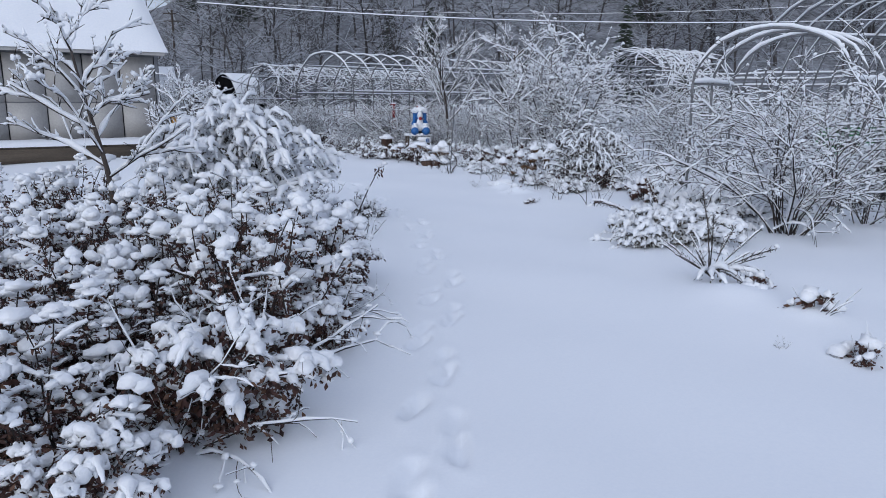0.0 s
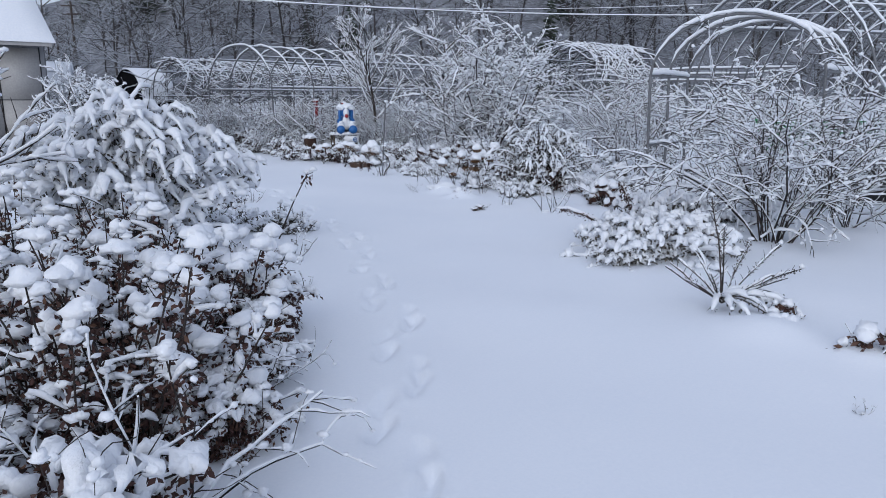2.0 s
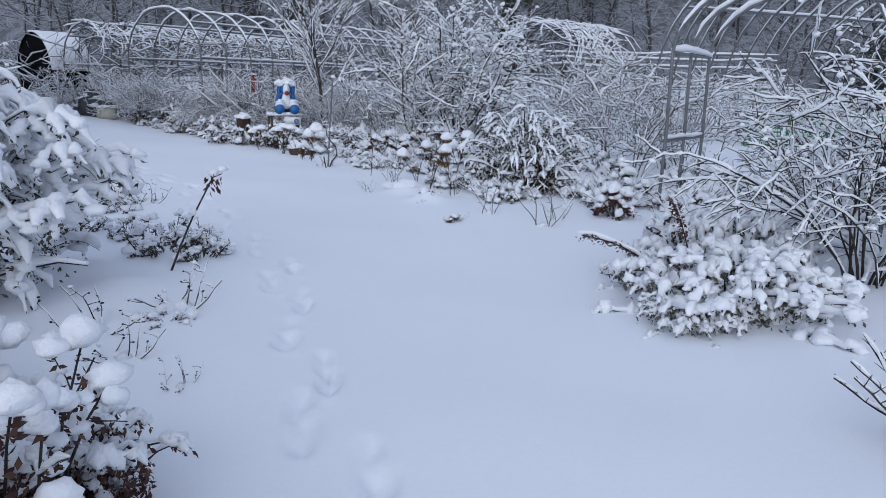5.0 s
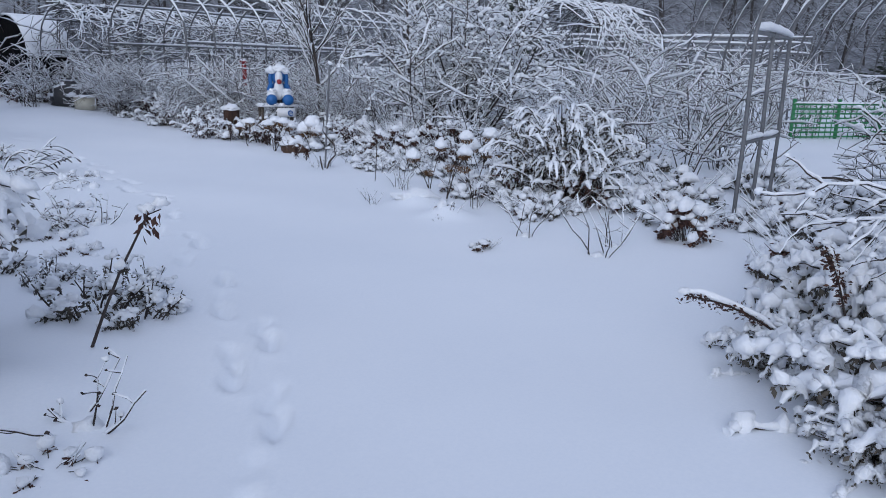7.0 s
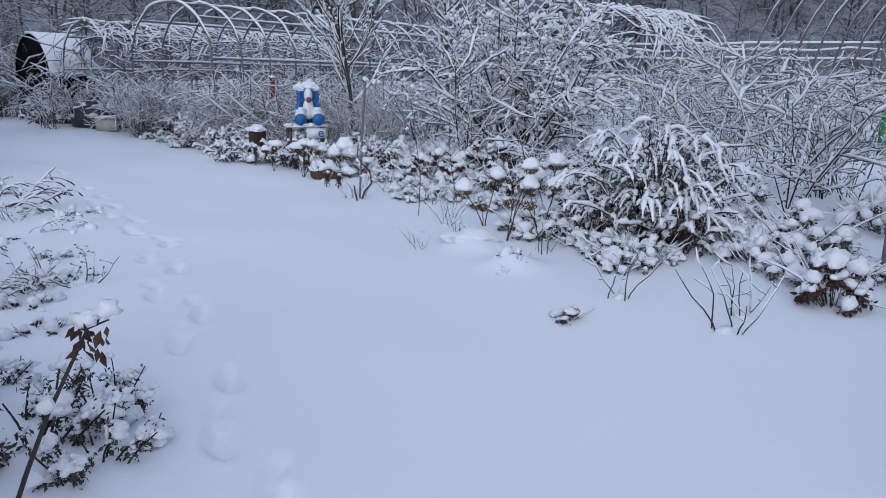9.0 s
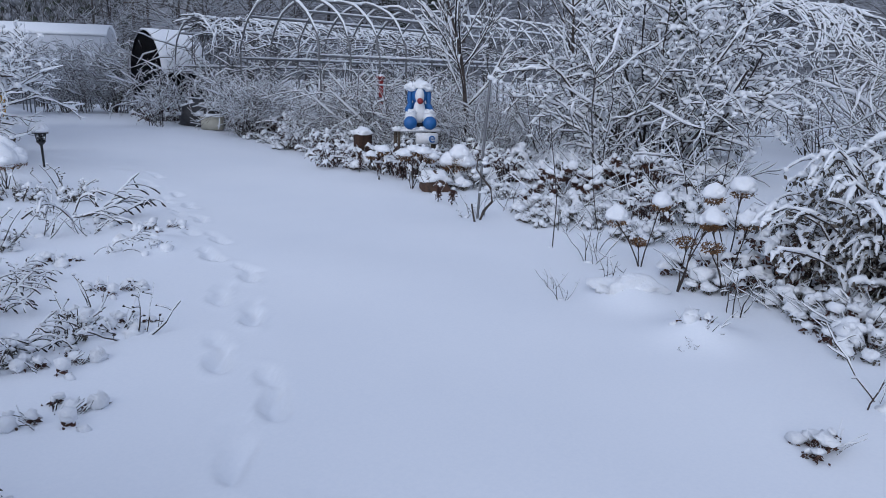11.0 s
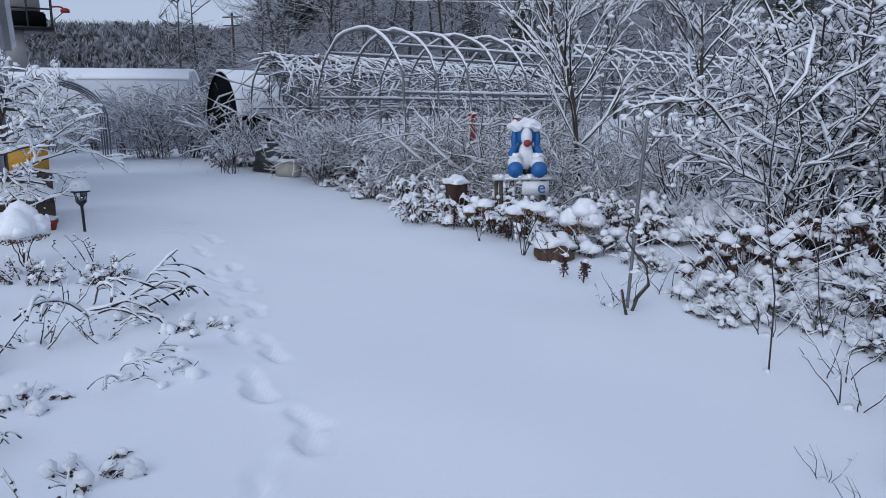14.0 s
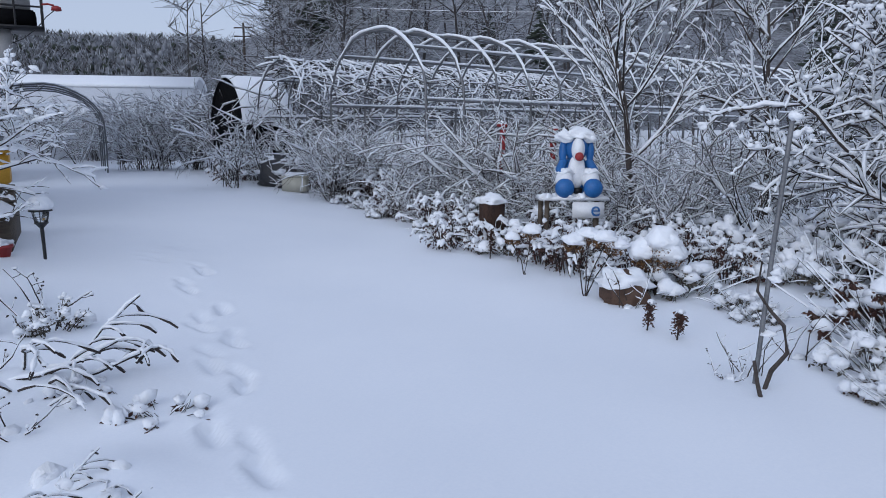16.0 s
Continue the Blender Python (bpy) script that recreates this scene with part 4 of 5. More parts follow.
    for x, y in ((-1.0, 20.05), (-0.5, 19.95), (-1.7, 20.8), (-2.2, 20.95), (-0.2, 18.9)):
        put(heap, x, y, 50 * x, 0.9)
    for k in range(24):
        f = rng.uniform(0, len(edge) - 1.01)
        i = int(f)
        o = rng.uniform(0.4, 2.2)
        put(heap, edge[i][0] + (edge[i + 1][0] - edge[i][0]) * (f - i) + o * 0.8, edge[i][1] + (edge[i + 1][1] - edge[i][1]) * (f - i) + o * 0.6, rng.uniform(0, 360), rng.uniform(0.6, 1.2))
    for k in range(16):
        put(bed[k % 3], rng.uniform(0.75, 2.6), rng.uniform(15.2, 17.4), rng.uniform(0, 360), rng.uniform(0.4, 0.75))
    for k in range(10):
        put(tw, rng.uniform(0.5, 2.2), rng.uniform(13.8, 17.2), rng.uniform(0, 360), rng.uniform(0.4, 0.8))
    thin = dict(wob=0.2, sink=0.012, snow=0.026, depth=2, kids=4, fork=1.0, short=0.48, hold=0.7, seg=3, tips=0.0, stem=0.011, lift=0.05, sides=3, fine=0.006, keep=0.95)
    wild = [vase_shrub("wild_shrub", "wild bare shrub frosted with snow", 170 + k, 1.5 + 0.2 * k, 0.75, 7, thin, stand(x, y), group="wild shrubs", leaves=60) for k, (x, y) in enumerate([(4.8, 14.2), (1.6, 21.4), (6.4, 17.0), (-1.2, 23.6)])]
    for k in range(62):
        x, y = rng.uniform(-4, 13), rng.uniform(12.5, 31)
        if x < edge[0][0] + 1.3 - max(0, (y - 12)) * 0.52 or (abs(x - 5.2) < 1.6 and y < 13.4) or (x - 3) ** 2 + (y - 19.6) ** 2 < 1.2 or (abs(x + 0.7) < 1.0 and y < 21.6):
            continue
        put(wild[k % 4], x, y, rng.uniform(0, 360), rng.uniform(0.6, 1.15))
    for k in range(7):
        put(wild[k % 4], rng.uniform(5.0, 6.8), rng.uniform(9.2, 11), rng.uniform(0, 360), rng.uniform(0.4, 0.75))
    for k in range(20):
        put(wild[k % 4], -12.9 + 0.2 * k + rng.normal(0, 0.2), 31.6 + rng.uniform(-0.5, 1.8), rng.uniform(0, 360), rng.uniform(0.95, 1.25))
    for k in range(14):
        put(wild[k % 4], rng.uniform(-19.5, -11.5), rng.uniform(34.6, 38), rng.uniform(0, 360), rng.uniform(1.0, 1.4))
    for k in range(9):
        put(wild[k % 4], -8.4 + 0.5 * k + rng.normal(0, 0.15), 28.9 - 0.28 * k + rng.normal(0, 0.25), rng.uniform(0, 360), rng.uniform(0.5, 0.8))
        put(heap, -8.1 + 0.5 * k, 28.2 - 0.25 * k + rng.normal(0, 0.2), rng.uniform(0, 360), rng.uniform(0.8, 1.5))
    for k in range(30):
        x = rng.uniform(-4.3, 4.5)
        put(wild[k % 4], x, 21.4 - 0.55 * (x + 1.3) + rng.uniform(0.9, 4.2) + max(0, x) * 0.6, rng.uniform(0, 360), rng.uniform(0.45, 0.8))
    for k in range(28):
        x = rng.uniform(-7.5, 3.0)
        put(wild[k % 4], x, 25.6 + (x + 4.5) * 0.45 + rng.uniform(0.2, 3.8), rng.uniform(0, 360), rng.uniform(0.5, 0.95))
    for k in range(30):
        x = rng.uniform(-5.2, 0.6)
        put(wild[k % 4], x, 21.9 - 0.62 * (x + 1.3) + rng.uniform(0.3, 2.6), rng.uniform(0, 360), rng.uniform(0.45, 0.75))
    up = dict(snow=0.025, kids=6, fine=0.006, wob=0.1, lift=0.4, fork=0.7, short=0.46, clump=0.016, sides=4)
    fruit_tree("fruit_tree", "slender bare fruit tree with upright snowy branches", 160, 4.3, stand(0.2, 22.2), 0.052, 17, up, 0.3, 0.4, (0.9, 1.8))
    fruit_tree("forked_fruit_tree", "bare fruit tree with low forks laden with snow", 161, 4.0, stand(2.45, 23.8), 0.06, 15, up, 0.24, 0.42, (0.8, 1.6))


right_bed()


# ---- house, deck and what stands by it ----
def snow_slab(x0, x1, y0, y1, z, thick, seed=1, nx=24, ny=10):
    """A soft-edged layer of snow on a flat top."""
    rng = np.random.RandomState(seed)
    me = Mesh()
    u, v = np.meshgrid(np.linspace(0, 1, nx), np.linspace(0, 1, ny))
    edge = np.minimum(np.minimum(u, 1 - u) * (nx - 1), np.minimum(v, 1 - v) * (ny - 1))
    h = thick * np.clip(edge / 1.6, 0, 1) ** 0.5 * (1 + rng.normal(0, 0.07, u.shape))
    p = np.stack([x0 + (x1 - x0) * u, y0 + (y1 - y0) * v, z + h], -1).reshape(-1, 3)
    i = (np.arange(ny - 1)[:, None] * nx + np.arange(nx - 1)).ravel()
    f = np.stack([i, i + 1, i + nx + 1, i + nx], 1)
    me.plain(p, f)
    q = p.copy()
    q[:, 2] = z - 0.005
    me.plain(q, f[:, ::-1])
    return me


HOUSE = pose(-7.5, 19.65, 0, 0, 0, 35)


def make_house():
    ob = thing("house", "low grey panelled house with thick snow on its roof", "house", "", HOUSE)
    x0, x1, y0, y1, eave, ridge = -14.5, -0.15, 0.0, 4.8, 2.85, 4.85
    ym = (y0 + y1) / 2
    wall = Mesh()
    wall.box((x0, y0, -0.2), (x1, y0 + 0.15, eave))
    part("front_wall", wall, RENDERED, ob)
    gable = Mesh()
    prof = [(y0 + 0.16, -0.2), (y1, -0.2), (y1, eave), (ym, ridge - 0.12), (y0 + 0.16, eave)]
    n = len(prof)
    gable.plain([(x1 - 0.15, a, b) for a, b in prof] + [(x1, a, b) for a, b in prof], [list(range(n))[::-1], list(range(n, 2 * n))] + [[i, (i + 1) % n, n + (i + 1) % n, n + i] for i in range(n)])
    part("gable_wall", gable, RENDERED, ob, "", False)
    back = Mesh()
    back.box((x0, y1 + 0.005, -0.2), (x1, y1 + 0.15, eave))
    back.box((x0, y0 + 0.16, -0.2), (x0 + 0.15, y1, eave))
    part("back_wall", back, RENDERED, ob)
    cols, rows = np.arange(x1 - 0.1, x0, -0.87), [0.62, 1.6, 2.78]
    for k in range(14):
        for j in range(2):
            panel = Mesh()
            panel.box((cols[k + 1] + 0.012, y0 - 0.03, rows[j] + 0.012), (cols[k] - 0.012, y0 - 0.004, rows[j + 1] - 0.012), 0, 0.006)
            part("panel", panel, SHEET, ob)
    for k in range(15):
        b = Mesh()
        b.box((cols[k] - 0.008, y0 - 0.034, 0.6), (cols[k] + 0.008, y0 - 0.003, 2.8))
        part("batten", b, IRON, ob)
    sill = Mesh()
    sill.box((x0, y0 - 0.09, 0.48), (x1, y0 - 0.002, 0.6), 0, 0.01)
    part("base_board", sill, WOOD, ob)
    for sgn, name in ((1, "front"), (-1, "back")):
        ya, yb = (y0 - 0.42, ym) if sgn > 0 else (y1 + 0.42, ym)
        za = eave - 0.05
        roof = Mesh()
        roof.plain([(x0, ya, za), (x1 + 0.1, ya, za), (x1 + 0.1, yb, ridge), (x0, yb, ridge), (x0, ya, za + 0.08), (x1 + 0.1, ya, za + 0.08), (x1 + 0.1, yb, ridge + 0.08), (x0, yb, ridge + 0.08)],
                   [[0, 3, 2, 1], [4, 5, 6, 7], [0, 1, 5, 4], [1, 2, 6, 5], [2, 3, 7, 6], [3, 0, 4, 7]])
        r_ob = part("roof_slope", roof, SHEET, ob, "", False)
        s = snow_slab(x0, x1 + 0.18, 0, 1, 0, 0.2, 4, 60, 12)
        for q in s.raw:
            t = q[0][:, 1].copy()
            q[0][:, 1] = ya + (yb - ya) * t - sgn * 0.04 * (1 - t)
            q[0][:, 2] += za + 0.085 + (ridge - za) * t
        part("roof_snow", s, SNOW, r_ob, "thick smooth snow")
    pipe = Mesh()
    pipe.tube(np.array([(x1 + 0.06, 0.3, 2.9), (x1 + 0.06, 0.3, 1.6), (x1 + 0.06, 0.3, 0.1)]), (0.035,) * 3, 8)
    part("downpipe", pipe, PIPE, ob)


make_house()


def make_deck():
    ob = thing("wooden_deck", "low dark wooden deck under a layer of snow", "deck", "", HOUSE)
    for k in range(6):
        b = Mesh()
        b.box((-6.5, -1.66 + k * 0.26, 0.56), (0.45, -1.42 + k * 0.26, 0.6), 0, 0.006)
        part("plank", b, WOOD, ob)
    f = Mesh()
    f.box((-6.5, -1.67, 0.24), (0.44, -1.63, 0.556), 0, 0.004)
    part("front_board", f, WOOD, ob)
    e = Mesh()
    e.box((0.4, -1.625, 0.2), (0.44, -0.12, 0.556), 0, 0.004)
    part("end_board", e, WOOD, ob)
    for x in (-6.4, -4.1, -1.9, 0.3):
        q = Mesh()
        q.box((x - 0.05, -1.6, 0.0), (x + 0.05, -1.5, 0.555))
        part("leg", q, WOOD, ob)
    part("snow", snow_slab(-6.5, 0.47, -1.69, -0.1, 0.6, 0.11, 6, 50, 12), SNOW, ob)
    c = thing("storage_crate", "dark crate on the deck beside the wall", "crate", "", HOUSE @ pose(0.2, -0.65, 0.6))
    for k in range(4):
        q = Mesh()
        q.box((-0.24, -0.21, 0.01 + k * 0.058), (0.24, 0.21, 0.06 + k * 0.058), 0, 0.004)
        part("slat", q, WOOD, c)
    y = thing("yellow_bin", "yellow plastic bin with a snowy top, on a dark crate", "bin", "", HOUSE @ pose(0.2, -0.65, 0.84))
    q = Mesh()
    q.box((-0.22, -0.19, 0.005), (0.22, 0.19, 0.35), 0, 0.03)
    part("body", q, YELLOW, y)
    q = Mesh()
    q.box((-0.24, -0.21, 0.352), (0.24, 0.21, 0.38), 0, 0.01)
    part("lid", q, YELLOW, y)
    part("snow", snow_slab(-0.24, 0.24, -0.21, 0.21, 0.38, 0.09, 7, 8, 8), SNOW, y)
    for x in (-6.35, -6.1):
        z = ground_z(x, 18.3)
        p = thing("red_flower_pot", "small red pot half buried in snow", "flower pot")
        q = Mesh()
        q.revolve([(0.05, -0.05), (0.085, 0.08), (0.095, 0.08), (0.095, 0.11), (0.08, 0.11)], 16, (x, 18.3, z))
        part("pot", q, RED, p)
        q = Mesh()
        q.lump((x, 18.3, z + 0.115), (0.085, 0.085, 0.05), 6)
        part("snow", q, SNOW, p)


make_deck()


def back_building():
    """The taller house behind, with an open platform at its corner."""
    ob = thing("back_house", "taller grey house behind with a dark open platform", "house", "", pose(-12.75, 26.1, 0, 0, 0, 35))
    m = Mesh()
    m.box((-9, 0, -0.3), (0, 6, 4.6), 0, 0.02)
    part("wall", m, RENDERED, ob)
    m = Mesh()
    m.box((-9.3, -0.4, 4.605), (0.3, 6.4, 4.72), 0, 0.02)
    part("roof", m, WOOD, ob)
    part("snow", snow_slab(-9.3, 0.3, -0.4, 6.4, 4.72, 0.25, 9, 40, 24), SNOW, ob)
    m = Mesh()
    m.box((0.31, -0.5, 3.5), (1.35, 0.7, 3.56), 0, 0.01)
    part("platform", m, IRON, ob, "dark metal platform")
    m = Mesh()
    m.box((0.34, -0.3, 3.565), (1.2, 0.6, 3.9), 0, 0.03)
    part("tank", m, BLACK, ob, "black tank on the platform")
    m = Mesh()
    m.box((0.36, -0.2, 3.905), (1.1, 0.5, 4.9), 0, 0.03)
    part("cabinet", m, SHEET, ob, "pale metal cabinet")
    m = Mesh()
    m.box((0.31, -0.25, 2.6), (0.72, 0.4, 3.495), 0, 0.02)
    part("bracket_box", m, SHEET, ob, "grey box under the platform")
    for y in np.linspace(-0.46, 0.66, 3):
        m = Mesh()
        m.tube(np.array([(1.32, y, 3.565), (1.32, y, 4.2), (1.32, y, 5.0)]), (0.022,) * 3, 6)
        part("rail_post", m, IRON, ob)
    for x in (0.34, 0.83):
        m = Mesh()
        m.tube(np.array([(x, -0.46, 3.565), (x, -0.46, 4.2), (x, -0.46, 5.0)]), (0.022,) * 3, 6)
        part("rail_post", m, IRON, ob)
    for z in (3.95, 4.35, 4.75):
        m = Mesh()
        m.tube(np.array([(0.34, -0.46, z), (0.83, -0.46, z), (1.32, -0.46, z)]), (0.02,) * 3, 6)
        m.tube(np.array([(1.32, -0.46, z), (1.32, 0.1, z), (1.32, 0.66, z)]), (0.02,) * 3, 6)
        part("rail", m, IRON, ob)
    m = Mesh()
    m.tube(np.array([(1.32, -0.46, 4.0), (1.45, -0.46, 4.02), (1.56, -0.46, 4.0)]), (0.02,) * 3, 6)
    m.revolve([(0.02, 4.0), (0.09, 3.97), (0.1, 3.9), (0.0, 3.88)], 14, (1.6, -0.46, 0))
    part("lamp", m, RED, ob, "small red lamp")
    m = Mesh()
    m.tube(np.array([(0.72, -0.3, 3.2), (0.95, -0.4, 3.3), (1.2, -0.48, 3.5), (1.4, -0.5, 3.75), (1.56, -0.46, 3.9)]), (0.01,) * 5, 5)
    part("cable", m, IRON, ob)


back_building()


def make_lantern():
    ob = thing("garden_lantern", "black garden lantern on a stake with a snow cap", "lantern", "garden lanterns", pose(-5.75, 18.4, ground_z(-5.75, 18.4)))
    m = Mesh()
    m.tube(np.array([(0.01, 0, -0.1), (0.005, 0, 0.16), (0, 0, 0.33)]), (0.014, 0.016, 0.018), 10)
    part("stake", m, IRON, ob)
    m = Mesh()
    m.revolve([(0.02, 0.3), (0.05, 0.335), (0.062, 0.345), (0.062, 0.355), (0.02, 0.356)], 16)
    for a in np.linspace(0, 2 * np.pi, 7)[:-1]:
        c, s = np.cos(a), np.sin(a)
        m.tube(np.array([(c * 0.055, s * 0.055, 0.35), (c * 0.068, s * 0.068, 0.41), (c * 0.078, s * 0.078, 0.46)]), (0.005,) * 3, 5)
    part("cage", m, IRON, ob)
    m = Mesh()
    m.revolve([(0.045, 0.357), (0.062, 0.455)], 16)
    part("glass", m, GLASS, ob)
    m = Mesh()
    m.revolve([(0.06, 0.456), (0.105, 0.46), (0.10, 0.475), (0.03, 0.51), (0.0, 0.512)], 16)
    part("cap", m, IRON, ob)
    m = Mesh()
    m.revolve([(0.095, 0.474), (0.118, 0.5), (0.115, 0.54), (0.085, 0.585), (0.04, 0.605), (0.0, 0.608)], 18)
    part("snow", m, SNOW, ob)
    for x, y, s in ((-5.25, 26.8, 0.75), (-3.6, 26.2, 0.7)):
        put(ob, x, y, 40, s)


make_lantern()


# ---- sheds and covered tunnels ----
def shell(w, h, leg, length, thick, a0=0.0, a1=np.pi, n=17):
    """A curved cover along +y between two angles of the arch."""
    a = np.linspace(a1, a0, n)
    me = Mesh()
    k = 9
    ys = np.linspace(0, length, k)
    outer = np.array([[(np.cos(t) * (w / 2 + thick), y, leg + np.sin(t) * (h - leg + thick)) for t in a] for y in ys]).reshape(-1, 3)
    inner = np.array([[(np.cos(t) * w / 2, y, leg + np.sin(t) * (h - leg)) for t in a] for y in ys]).reshape(-1, 3)
    i = (np.arange(k - 1)[:, None] * n + np.arange(n - 1)).ravel()
    f = np.stack([i, i + 1, i + n + 1, i + n], 1)
    m = len(outer)
    rim = [[j, m + j, m + j + 1, j + 1] for j in range(n - 1)] + [[(k - 1) * n + j, (k - 1) * n + j + 1, m + (k - 1) * n + j + 1, m + (k - 1) * n + j] for j in range(n - 1)]
    rim += [[r * n, (r + 1) * n, m + (r + 1) * n, m + r * n] for r in range(k - 1)] + [[r * n + n - 1, m + r * n + n - 1, m + (r + 1) * n + n - 1, (r + 1) * n + n - 1] for r in range(k - 1)]
    me.plain(np.concatenate([outer, inner]), [list(q) for q in f] + [list(q[::-1] + m) for q in f] + rim)
    return me


def covered_tunnel(name, label, at, w, h, leg, length, skin, end, snow_thick, category, span=(0.16, 0.84), skirt=True, low=-0.2):
    ob = thing(name, label, category, "", at)
    part("cover", shell(w, h, leg, length, 0.02), skin, ob)
    for x in (-w / 2, w / 2):
        if skirt:
            side = Mesh()
            side.box((x - 0.02, 0, -0.2), (x + 0.02, length, leg))
            part("side_skirt", side, skin, ob)
        for y in (0.02, length - 0.02):
            leg_pipe = Mesh()
            leg_pipe.tube(np.array([(x * 0.97, y, -0.2), (x * 0.97, y, leg * 0.5), (x * 0.97, y, leg)]), (0.022,) * 3, 8)
            part("leg", leg_pipe, PIPE, ob)
    n = 16
    for y, turn in ((0.05, 1), (length - 0.05, -1)):
        e = Mesh()
        p = [(-w / 2 + 0.02, y, low), (w / 2 - 0.02, y, low)] + [(np.cos(t) * (w / 2 - 0.02), y, leg + np.sin(t) * (h - leg - 0.02)) for t in np.linspace(0, np.pi, n)]
        e.plain(p, [list(range(len(p)))[::turn]])
        part("end_sheet", e, end, ob, "", False)
    s = shell(w + 0.04, h + 0.02, leg, length + 0.1, snow_thick, np.pi * span[0], np.pi * span[1])
    for q in s.raw:
        q[0][:, 1] -= 0.05
    part("snow", s, SNOW, ob, "smooth snow on the curved roof")
    return ob


covered_tunnel("shade_net_shed", "small arched shed with a black net end and snowy roof", tunnel_at(-9.03, 30.0, -44), 2.2, 2.5, 1.2, 1.25, BLACK, BLACK, 0.06, "shed", (0.03, 0.54), False, 0.5)
covered_tunnel("film_greenhouse", "long pale greenhouse tunnel with snow on its roof", tunnel_at(-15.5, 42.0, 108), 6.0, 3.3, 1.2, 26, FILM, FILM, 0.1, "greenhouse", (0.3, 0.72))
hoop_tunnel("gate_hoops", "thin bare hoops over the end of the lane", tunnel_at(-13.75, 29.3, 35), 3.0, 2.35, 1.35, 3.8, 1.2, (0.0,), 0.02, 0.024, 9)


def tarp_heap():
    ob = thing("covered_machine", "machine under a dark cover half hidden by snow", "machine", "", stand(-6.35, 26.8))
    m = Mesh()
    m.lump((0, 0, 0.2), (0.56, 0.45, 0.42), 7)
    m.lump((-0.28, 0.05, 0.15), (0.3, 0.3, 0.32), 9)
    part("cover", m, CLOTH, ob)
    m = Mesh()
    for x, y, z, r in ((-0.2, -0.1, 0.5, 0.26), (0.22, -0.05, 0.54, 0.26), (0.0, -0.36, 0.3, 0.16), (-0.46, -0.15, 0.3, 0.16), (0.45, -0.22, 0.26, 0.13)):
        m.lump((x, y, z), (r, r * 0.8, r * 0.4), 6 + int(r * 20) % 6)
    part("snow", m, SNOW, ob)
    b = thing("planter_box", "cream plastic planter box filled with snow", "planter", "", stand(-5.9, 26.1))
    m = Mesh()
    m.box((-0.24, -0.15, 0.0), (0.24, 0.15, 0.3), 0, 0.02)
    part("box", m, CREAM, b)
    m = Mesh()
    m.box((-0.26, -0.17, 0.28), (0.26, 0.17, 0.32), 0, 0.015)
    part("rim", m, CREAM, b)
    part("snow", snow_slab(-0.25, 0.25, -0.16, 0.16, 0.32, 0.06, 3, 8, 6), SNOW, b)


tarp_heap()


# ---- the arbour, fence and kennel ----
def make_arbour():
    ob = thing("garden_arbour", "tubular garden arch on posts with thick snow on top", "arbour")
    feet = [(4.07, 11.88), (4.55, 12.32), (5.08, 12.8)]
    rng = np.random.RandomState(31)
    for k, (x, y) in enumerate(feet):
        xr, yr = x + 1.68, y - 1.65
        for a, b in ((x, y), (xr, yr)):
            m = Mesh()
            z = ground_z(a, b)
            m.tube(np.array([(a, b, z - 0.1), (a + 0.015, b, 0.9), (a, b, 1.87)]), (0.021,) * 3, 8)
            part("post", m, PIPE, ob)
        t = np.linspace(np.pi, 0, 15)
        pts = np.stack([(x + xr) / 2 + np.cos(t) * (xr - x) / 2, y + (yr - y) * (1 + np.cos(t)) / 2, 1.87 + np.sin(t) * 0.8], -1)
        m, s = Mesh(), Mesh()
        m.tube(pts, (0.02,) * 15, 8)
        snow_on(rng, s, pts, 0.02, 0.04, 7, even=True)
        h = part("hoop", m, PIPE, ob)
        part("snow", s, SNOW, h)
    for dx, dy in ((0, 0), (1.68, -1.65)):
        for z, s_r in ((1.88, 0.05), (0.85, 0.035)):
            pts = np.array([(x + dx, y + dy, z) for x, y in feet])
            m, s = Mesh(), Mesh()
            m.tube(pts, (0.02,) * 3, 8)
            snow_on(rng, s, np.array([pts[0] + (pts[2] - pts[0]) * u for u in np.linspace(0, 1, 8)]), 0.02, s_r, 7, even=True)
            h = part("rail", m, PIPE, ob)
            part("snow", s, SNOW, h)


make_arbour()


def make_fence():
    ob = thing("green_fence", "green plastic mesh fence panel behind snowy shrubs", "fence", "", pose(10.2, 19.6, 0.08, 0, 0, 8))
    for k in range(5):
        m = Mesh()
        m.box((k * 1.25 - 0.03, -0.03, -0.3), (k * 1.25 + 0.03, 0.03, 0.95), 0, 0.006)
        part("post", m, GREEN, ob)
    for k in range(9):
        m = Mesh()
        z = 0.02 + k * 0.1
        m.box((-0.05, -0.042, z), (5.05, -0.034, z + 0.035))
        part("slat", m, GREEN, ob)
    for k in range(30):
        m = Mesh()
        x = 0.06 + k * 0.165
        m.box((x, -0.052, 0.0), (x + 0.02, -0.044, 0.86))
        part("bar", m, GREEN, ob)
    part("snow", snow_slab(-0.05, 5.05, -0.055, -0.025, 0.86, 0.04, 5, 40, 4), SNOW, ob)
    k = thing("black_hutch", "small black hutch with thick snow on its roof", "hutch")
    m = Mesh()
    m.box((6.9, 11.0, -0.1), (8.0, 11.7, 0.62), 0, 0.02)
    part("body", m, IRON, k)
    m = Mesh()
    m.box((6.82, 10.9, 0.622), (8.1, 11.8, 0.67), 0, 0.01)
    part("roof", m, WOOD, k)
    part("snow", snow_slab(6.8, 8.12, 10.88, 11.82, 0.67, 0.27, 8, 16, 12), SNOW, k)


make_fence()


